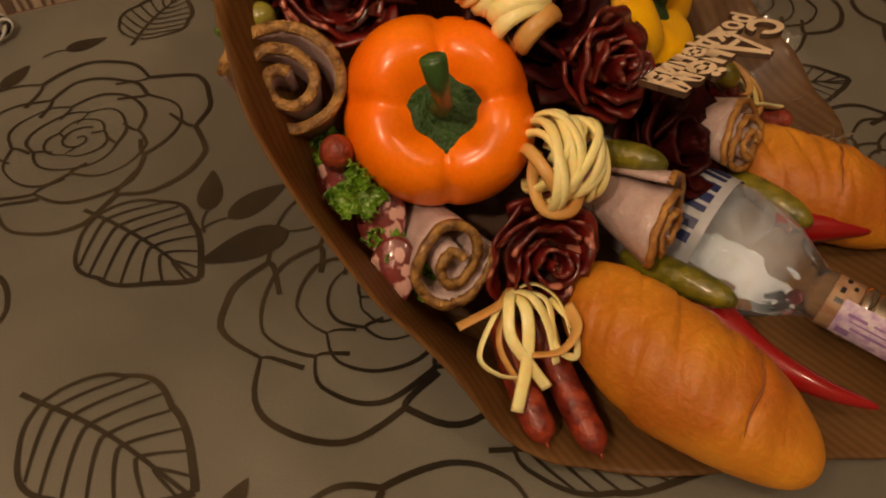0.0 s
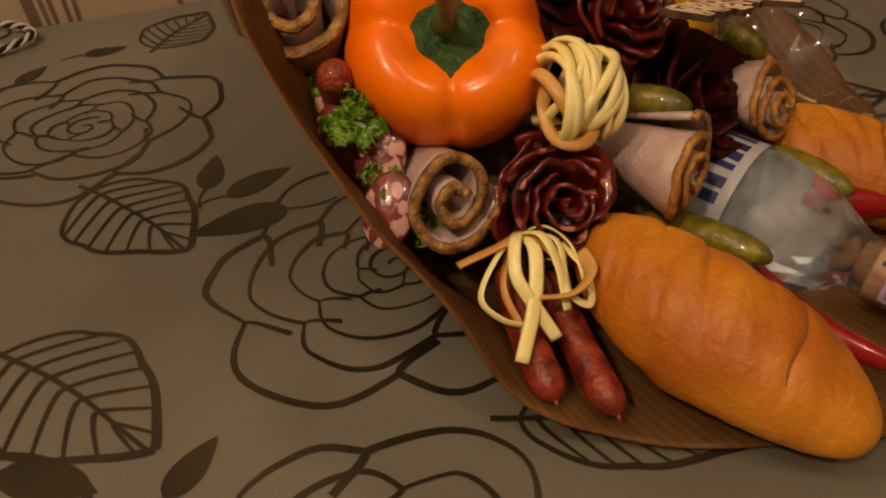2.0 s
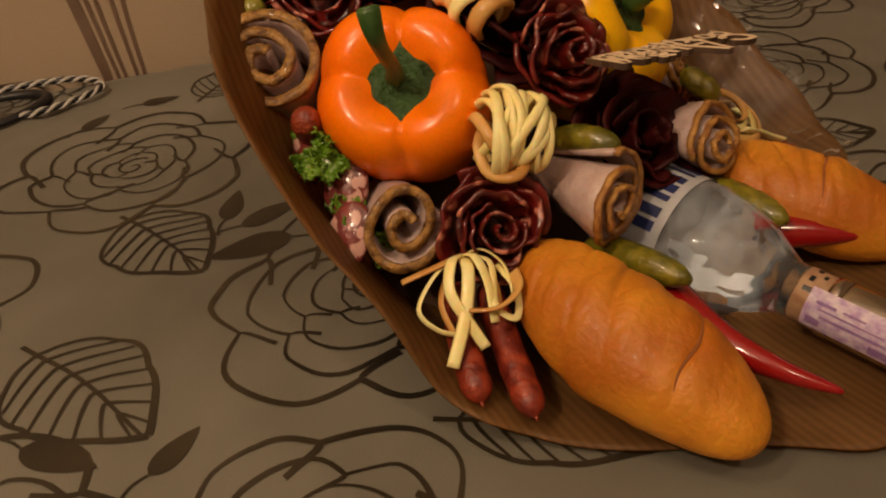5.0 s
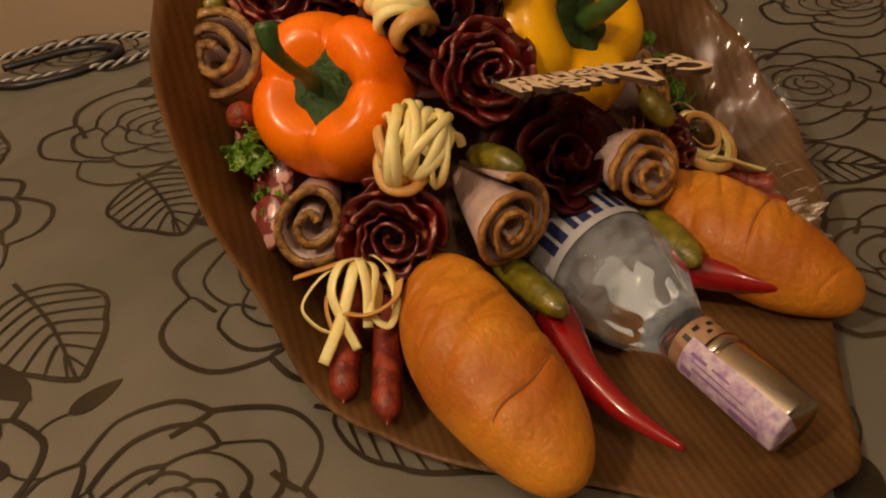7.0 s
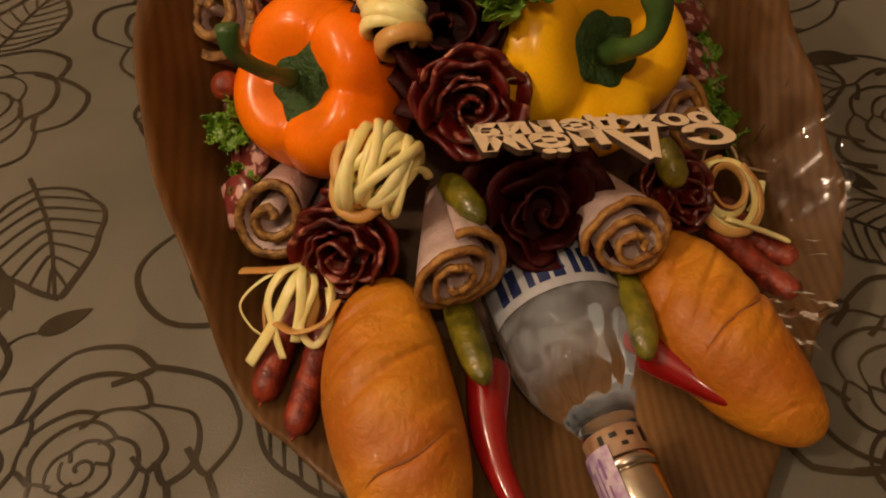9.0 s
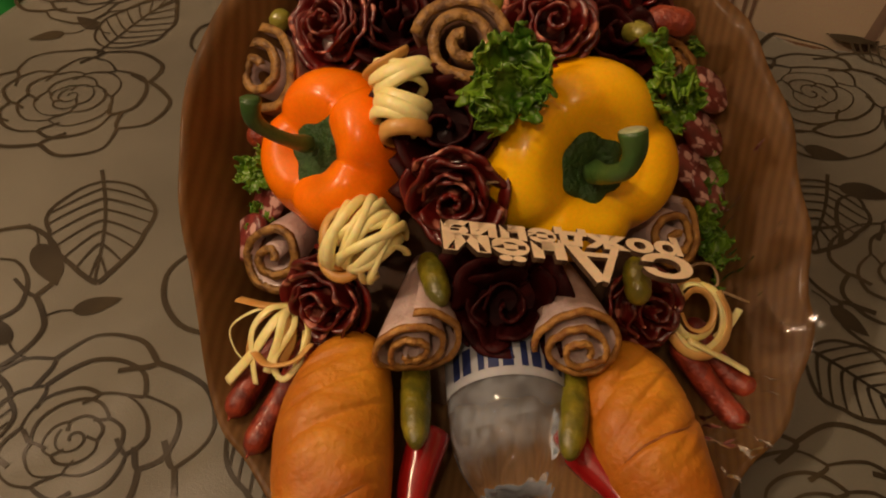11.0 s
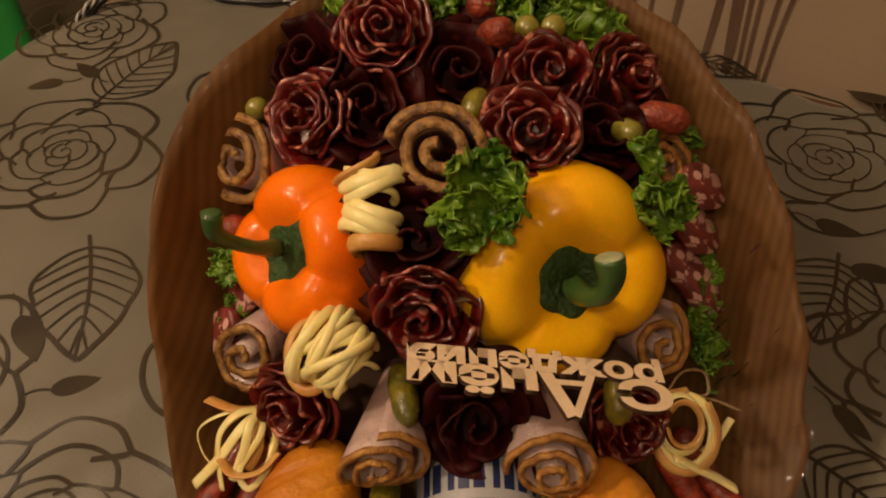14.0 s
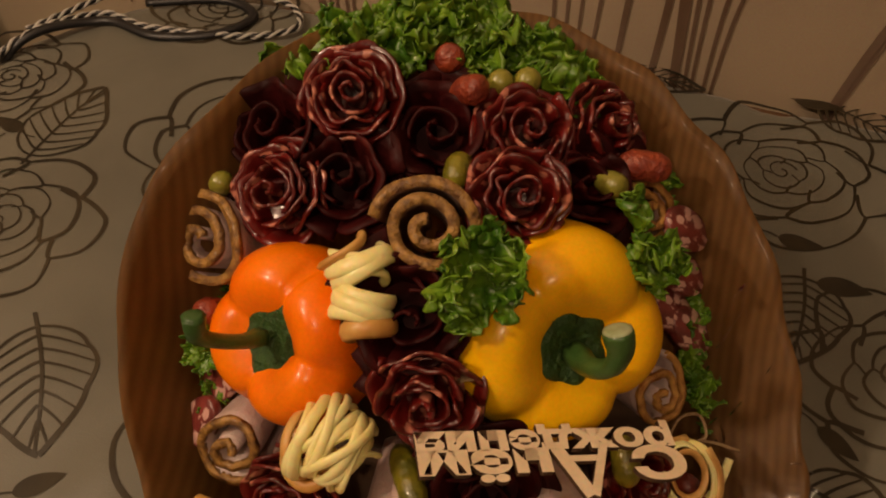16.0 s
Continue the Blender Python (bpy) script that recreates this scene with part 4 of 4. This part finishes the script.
def salami_slice(at, way, spin, r, thick=0.007):
    prof = [(0.001, -thick / 2), (r * 0.92, -thick / 2), (r, -thick * 0.3), (r, thick * 0.3), (r * 0.92, thick / 2), (0.001, thick / 2)]
    return thing("salami_slice", "thick marbled slice of coarse salami", "salami slice", facing(at, way, spin) @ Matrix.Diagonal((1.25, 0.85, 1, 1)), "salami slices", geo=revolve(prof, 28), mat=M_BACON)


for at, way in (((-0.158, 0.076, 0.100), (-0.7, -0.3, 0.65)), ((-0.154, 0.052, 0.085), (-0.6, -0.5, 0.62)), ((-0.166, 0.032, 0.070), (-0.6, -0.5, 0.62)),
                ((0.116, 0.124, 0.128), (0.6, -0.4, 0.7)), ((0.116, 0.108, 0.106), (0.6, -0.4, 0.7)), ((0.110, 0.090, 0.092), (0.6, -0.4, 0.7)), ((0.122, 0.084, 0.080), (0.6, -0.4, 0.7))):
    salami_slice(at, way, 70 + 400 * at[1], 0.0142 if at[0] < 0 else 0.0155)

# ---- string cheese ----


def cheese_knot(at, way, rx, ry, rz, strands, seed, label, spin=0.0, ends=(), wide=0.0028):
    """Flat strands laid side by side over a dome, a few crossing them, and loose tails."""
    rnd = random.Random(seed)
    ob = thing("string_cheese_knot", label, "string cheese", facing(at, way, spin), "string cheese knots")
    for k in range(strands):
        cross = k >= strands - 1 - strands // 6
        off = 1.7 * ((k + 0.5) / strands - 0.5)
        rot = Euler((rnd.uniform(-0.15, 0.15), rnd.uniform(-0.3, 0.3), rnd.gauss(0, 0.10) + (rnd.uniform(0.6, 1.0) if cross else 0))).to_matrix()
        span, grow = rnd.uniform(4.2, 5.8), rnd.uniform(0.86, 1.08) + (0.08 if cross else 0)
        pts = []
        for s in np.linspace(0, 1, 26):
            a = -span / 2 + span * s + math.pi / 2
            c = math.sqrt(1 - 0.72 * off * off)
            p = rot @ Vector((c * math.cos(a), off + 0.16 * math.sin(1.5 * a + k), c * math.sin(a)))
            pts.append((p.x * rx * grow, p.y * ry, p.z * rz * grow))
        part("strand", tube(pts, wide * rnd.uniform(0.8, 1.25), 8, 0.6), M_SMOKED if k == strands - 1 else M_CHEESE, ob)
    back = ob.matrix_world.inverted()
    for pts in ends:
        part("loose_end", tube(spline([tuple(back @ Vector(p)) for p in pts], 18), 0.0034, 8, 0.6), M_SMOKED, ob, "browned loose strand")
    return ob


CH = "knotted bundle of pale yellow string cheese"
cheese_knot((-0.085, -0.002, 0.114), (-0.15, -0.7, 0.7), 0.021, 0.021, 0.019, 13, 31, CH, 55, [[(-0.094, 0.006, 0.118), (-0.106, -0.002, 0.112), (-0.108, -0.012, 0.102), (-0.098, -0.020, 0.100), (-0.086, -0.016, 0.104)]])
cheese_knot((-0.070, 0.063, 0.176), (-0.1, -0.6, 0.8), 0.0150, 0.012, 0.012, 5, 32, CH, 20, wide=0.0040)
cheese_knot((-0.070, 0.042, 0.164), (-0.1, -0.6, 0.8), 0.0135, 0.012, 0.012, 4, 33, CH, 160, wide=0.0042)


def loose_cheese(at, curls, label):
    ob = thing("string_cheese_bunch", label, "string cheese", Matrix.Translation(at), "string cheese knots")
    for i, (pts, r, smoked) in enumerate(curls):
        line = spline(pts, 26) - np.array(at)
        part("strand", tube(line, r * 1.25, 8, 0.32, up=(0.3, 0.5, 0.8)), M_SMOKED if smoked else M_CHEESE, ob)
    return ob


NECK = (-0.130, -0.014, 0.064)
loose_cheese((-0.138, -0.022, 0.055), [
    ([NECK, (-0.144, -0.018, 0.068), (-0.164, -0.010, 0.062)], 0.0030, True),
    ([NECK, (-0.150, -0.020, 0.066), (-0.166, -0.026, 0.056), (-0.163, -0.036, 0.048), (-0.154, -0.044, 0.044)], 0.0014, False),
    ([NECK, (-0.138, -0.030, 0.068), (-0.150, -0.042, 0.054), (-0.166, -0.051, 0.036)], 0.0026, False),
    ([NECK, (-0.142, -0.022, 0.070), (-0.151, -0.032, 0.062), (-0.150, -0.045, 0.050), (-0.148, -0.054, 0.040)], 0.0024, False),
    ([NECK, (-0.126, -0.032, 0.068), (-0.136, -0.048, 0.056), (-0.130, -0.056, 0.050), (-0.121, -0.046, 0.056), (-0.120, -0.030, 0.062)], 0.0016, False),
    ([(-0.148, -0.043, 0.056), (-0.138, -0.052, 0.058), (-0.124, -0.050, 0.060), (-0.116, -0.038, 0.060)], 0.0028, True),
    ([NECK, (-0.132, -0.028, 0.072), (-0.134, -0.040, 0.064), (-0.140, -0.052, 0.050)], 0.0022, False),
    ([NECK, (-0.122, -0.022, 0.068), (-0.118, -0.034, 0.062), (-0.124, -0.048, 0.052)], 0.0018, False),
    ([NECK, (-0.140, -0.018, 0.064), (-0.154, -0.028, 0.054), (-0.156, -0.044, 0.040)], 0.0015, True),
    ([NECK, (-0.130, -0.024, 0.066), (-0.128, -0.036, 0.060), (-0.133, -0.046, 0.052)], 0.0028, True)],
    "loose bunch of pale string cheese strands with browned skins")


def hoop(c, r, turn, lift):
    """An open ring of cheese, leaning."""
    return [(c[0] + r * math.cos(turn + a), c[1] + 1.15 * r * math.sin(turn + a), c[2] + lift * math.sin(turn + a)) for a in np.linspace(0.3, 5.9, 9)]


ring = (0.111, 0.001, 0.053)
loose_cheese((0.118, 0.000, 0.050), [
    (hoop(ring, 0.0185, 1.2, 0.010), 0.0026, True), (hoop(ring, 0.0155, 2.0, 0.010), 0.0024, False), (hoop((0.108, 0.003, 0.057), 0.0125, 0.4, 0.008), 0.0022, False), (hoop((0.109, 0.001, 0.060), 0.0095, 3.0, 0.006), 0.0018, True),
    ([(0.104, -0.014, 0.050), (0.118, -0.017, 0.044), (0.130, -0.018, 0.037), (0.142, -0.021, 0.031)], 0.0042, False),
    ([(0.122, -0.008, 0.046), (0.132, 0.003, 0.044), (0.142, 0.018, 0.041)], 0.0020, False)],
    "rings of smoked string cheese with a flat loose strip")

# ---- lettuce ----


def lettuce(at, way, spin, size, leaves, seed, label="curly bright green lettuce leaf"):
    rnd = random.Random(seed)
    ob = thing("lettuce", label, "lettuce", facing(at, way, spin), "lettuce leaves")
    for k in range(leaves):
        s1, s2, wide = rnd.uniform(0, 50), rnd.uniform(0, 50), size * rnd.uniform(0.75, 1.1)
        m = Matrix.Translation((rnd.uniform(-0.35, 0.35) * size, rnd.uniform(-0.35, 0.35) * size, rnd.uniform(-0.3, 0.1) * size)) @ Euler((rnd.uniform(-0.2, 0.9), rnd.uniform(-0.5, 0.5), 2 * math.pi * (k + rnd.random() * 0.6) / leaves)).to_matrix().to_4x4()

        def f(u, v):
            a = 2 * u - 1
            e = max(abs(a), v) ** 3
            x = a * wide * (0.25 + 0.75 * math.sin(0.3 + 1.9 * v)) * 0.75
            y = v * wide * 1.15 * (1 + 0.12 * noise.noise((a * 4, s1, 0)))
            n1, n2 = noise.noise((a * 2.6 + s1, v * 2.6, 0)), noise.noise((a * 5.5 + s2, v * 5.5, 3))
            n3, n4 = noise.noise((a * 5.5 + s1, v * 5.5, 9)), noise.noise((a * 5 + s2, v * 5, 15))
            z = 0.35 * wide * (a * a + 0.5 * v * v) + size * e * (0.45 * n1 + 0.42 * n2)
            return tuple(m @ Vector((x + 0.24 * e * size * n3, y + 0.24 * e * size * n4, z)))
        part("leaf", shell(f, 34, 28, 0.0006), M_LETTUCE, ob)
    return ob


LEAVES = [((-0.012, 0.047, 0.184), (0, -0.6, 0.8), 0, 0.022, 8, 1), ((0.080, 0.086, 0.156), (0.4, -0.4, 0.8), 40, 0.021, 5, 2)]
for k in range(8):
    # the tuft along the back rim
    s = k / 7
    LEAVES.append(((-0.098 + 0.134 * s, 0.192 + 0.026 * math.sin(math.pi * s), 0.188 + 0.012 * math.sin(math.pi * s) - 0.012 * s), (0.3 * (s - 0.5), -0.35, 1), 47 * k, 0.025, 7, 3 + k))
for k in range(6):
    # down one side, then the other
    s = k / 5
    LEAVES.append(((0.108 + 0.022 * s, 0.160 - 0.105 * s, 0.126 - 0.080 * s), (0.55, -0.3, 0.8), 31 * k, 0.014, 6, 20 + k))
for x, y, z, size in ((-0.148, 0.144, 0.146, 0.014), (-0.152, 0.112, 0.104, 0.013), (-0.154, 0.090, 0.092, 0.013), (-0.158, 0.046, 0.074, 0.010), (-0.158, 0.064, 0.102, 0.011), (-0.150, 0.024, 0.056, 0.008)):
    LEAVES.append(((x, y, z), (-0.3, -0.4, 0.85), 900 * x, size, 6, 30 + int(y * 100)))
for at, way, spin, size, n, seed in LEAVES:
    lettuce(at, way, spin, size, n, seed)

# ---- wooden greeting sign ----
SX, SY = Vector((-0.976, -0.107, 0.191)).normalized(), Vector((0.06, -0.985, 0.120))
SY = (SY - SX * SY.dot(SX)).normalized()
SZ = SX.cross(SY)
S_AT = Vector((0.086, 0.002, 0.1155))
sign = thing("wooden_greeting_sign", "laser-cut plywood birthday greeting stuck in the bouquet", "sign", Matrix((( SX.x, SY.x, SZ.x, S_AT.x), (SX.y, SY.y, SZ.y, S_AT.y), (SX.z, SY.z, SZ.z, S_AT.z), (0, 0, 0, 1))))


def letters(text, x0, x1, y0, y1, bold):
    """Thick cut-out letters that fill the box given, in the sign's plane."""
    cu = bpy.data.curves.new("letters", "FONT")
    cu.body, cu.size, cu.extrude, cu.offset = text, 0.03, 0.0016, bold
    tmp = new("letters_tmp", cu)
    bpy.context.view_layer.update()
    me = bpy.data.meshes.new_from_object(tmp.evaluated_get(bpy.context.evaluated_depsgraph_get()))
    bpy.data.objects.remove(tmp)
    xs, ys = [v.co.x for v in me.vertices], [v.co.y for v in me.vertices]
    for v in me.vertices:
        v.co = (x0 + (x1 - x0) * (v.co.x - min(xs)) / (max(xs) - min(xs)), y0 + (y1 - y0) * (v.co.y - min(ys)) / (max(ys) - min(ys)), v.co.z)
    me.materials.clear()
    me.materials.append(M_PLY)
    me.materials.append(M_BURNT)
    for p in me.polygons:
        p.material_index = 0 if abs(p.normal.z) > 0.5 else 1
    ob = new("letters", me)
    ob.parent = sign
    return ob


letters("С", 0.000, 0.028, 0.010, 0.029, 0.0012)
letters("нём", 0.069, 0.133, 0.0095, 0.027, 0.0013)


def stroke_board(name, strokes):
    """A cut-out letter of straight bars in the sign's plane: (x0, y0, x1, y1, width)."""
    geos = []
    for k, (x0, y0, x1, y1, w) in enumerate(strokes):
        d = Vector((x1 - x0, y1 - y0, 0)).normalized()
        n, h = Vector((-d.y, d.x, 0)) * w / 2, 0.0016 - 0.0001 * k
        v = [Vector((x0, y0, z)) + e * n for z in (-h, h) for e in (1, -1)] + [Vector((x1, y1, z)) + e * n for z in (-h, h) for e in (1, -1)]
        geos.append(([tuple(p) for p in v], [(0, 1, 3, 2), (4, 6, 7, 5), (0, 4, 5, 1), (2, 3, 7, 6), (0, 2, 6, 4), (1, 5, 7, 3)]))
    ob = part(name, merge(*geos), [M_PLY, M_BURNT], sign, smooth=False)
    for p in ob.data.polygons:
        p.material_index = 0 if abs(p.normal.z) > 0.5 else 1


# the tall letter with slanted legs, a low bar and slab feet
stroke_board("letters", [(0.0400, 0.0085, 0.0520, 0.0355, 0.0042), (0.0655, 0.0085, 0.0535, 0.0355, 0.0066), (0.0425, 0.0160, 0.0625, 0.0160, 0.0032), (0.0350, 0.0085, 0.0455, 0.0085, 0.0034), (0.0590, 0.0085, 0.0715, 0.0085, 0.0034)])
letters("рождения", 0.002, 0.133, -0.0040, 0.0110, 0.0012)

# ---- jute ribbon between the salami rose and the yellow pepper ----
def ribbon_band(u, v):
    a = 2.4 * (u - 0.5)
    return -0.019 + 0.008 * math.sin(a) + 0.004 * v, 0.022 - 0.016 * (v - 0.5), 0.131 + 0.008 * math.cos(a) + 0.012 * (v - 0.5)


thing("jute_ribbon", "short band of woven tan jute ribbon", "ribbon", Matrix.Identity(4), geo=shell(ribbon_band, 16, 8, 0.0010), mat=M_JUTE)

# ---- clear film inside the paper, standing a little proud of its edge ----
wrap_film = thing("cellophane_wrap", "crinkled clear cellophane lining the kraft paper", "cellophane", Matrix.Identity(4))


def film_side(u0, u1, low, high, seed):
    def f(a, b):
        x, y, z = rim(u0 + (u1 - u0) * a)
        k = low + (high - low) * b
        px, py, pz = WX + (x - WX) * (0.66 + 0.34 * k) * 0.985, WY + (y - WY) * (0.66 + 0.34 * k) * 0.985, 0.006 + z * k
        n1, n2 = noise.noise((a * 17, b * 5, seed)), noise.noise((a * 52, b * 16, seed + 3))
        return px + 0.004 * n1 + 0.0008 * n2, py + 0.003 * noise.noise((a * 13, b * 6, seed + 9)), pz + 0.003 * n1 + 0.0008 * n2
    ob = part("film_sheet", sheet(f, 150, 24), M_FILM, wrap_film)
    ob.visible_shadow = False


film_side(-0.15, -0.035, 0.35, 1.05, 1)
film_side(-0.045, 0.075, 0.38, 1.04, 7)

# ---- cord, cable, twine, chair ----


def braided(pts, r, label):
    line = spline(pts, 150)
    o = line[0]
    ob = thing("braided_cord", label, "cord", Matrix.Translation(o))
    part("core", tube(line - o, r * 0.8, 8), M_BLACK, ob)
    tan = np.gradient(line, axis=0)
    tan /= np.linalg.norm(tan, axis=1, keepdims=True)
    dense = spline(pts, 900) - o
    dt = np.gradient(dense, axis=0)
    dt /= np.linalg.norm(dt, axis=1, keepdims=True)
    b = np.cross(dt, (0, 0, 1))
    c = np.cross(b, dt)
    length = np.cumsum(np.linalg.norm(np.gradient(dense, axis=0), axis=1))
    for ph in (0, math.pi):
        w = length / (r * 4.2) * math.pi + ph
        helix = dense + r * 0.62 * (b * np.cos(w)[:, None] + c * np.sin(w)[:, None])
        part("white_strand", tube(helix, r * 0.52, 5), M_WHITE, ob, "white twisted strand")
    return ob


braided([(-0.50, 0.40, -0.10), (-0.452, 0.452, 0.006), (-0.38, 0.524, 0.006), (-0.316, 0.502, 0.005), (-0.223, 0.487, 0.005), (-0.170, 0.500, 0.005), (-0.175, 0.535, 0.005), (-0.215, 0.560, 0.005), (-0.285, 0.575, 0.005), (-0.36, 0.565, 0.006), (-0.44, 0.50, 0.004)], 0.0034, "black and white braided cord looped on the tablecloth")
tube_thing("black_cable", "flat black cable lying on the tablecloth", "cable", [(-0.50, 0.41, -0.12), (-0.445, 0.462, 0.004), (-0.37, 0.512, 0.006), (-0.31, 0.488, 0.005), (-0.25, 0.490, 0.005), (-0.215, 0.520, 0.005), (-0.25, 0.550, 0.005), (-0.33, 0.545, 0.005)], 0.0052, M_BLACK, n=90, flat=0.8)
tube_thing("jute_twine", "thin loop of jute twine", "twine", [(0.098, 0.016, 0.060), (0.110, 0.034, 0.062), (0.124, 0.038, 0.058), (0.126, 0.026, 0.054), (0.112, 0.022, 0.055), (0.130, 0.026, 0.048), (0.149, 0.023, 0.042)], 0.0009, M_TWINE, n=60)

chair = thing("plastic_chair", "bright green plastic chair beside the table", "chair", ROOM @ Matrix.Translation((-1.02, 0.12, -0.75)))
part("seat", shell(lambda u, v: (0.42 * (u - 0.5), 0.42 * (v - 0.5), 0.43 - 0.02 * math.sin(math.pi * u) * math.sin(math.pi * v)), 16, 16, 0.012), M_GREEN, chair)
part("backrest", shell(lambda u, v: (0.44 * (u - 0.5) * (1 - 0.15 * v), 0.21 + 0.05 * v - 0.06 * math.sin(math.pi * u), 0.43 + 0.42 * v), 20, 14, 0.012), M_GREEN, chair)
for lx in (-0.18, 0.18):
    for ly in (-0.18, 0.18):
        part("leg", tube([(lx * 1.12, ly * 1.12, 0), (lx, ly, 0.43)], 0.02, 10), M_GREEN, chair)
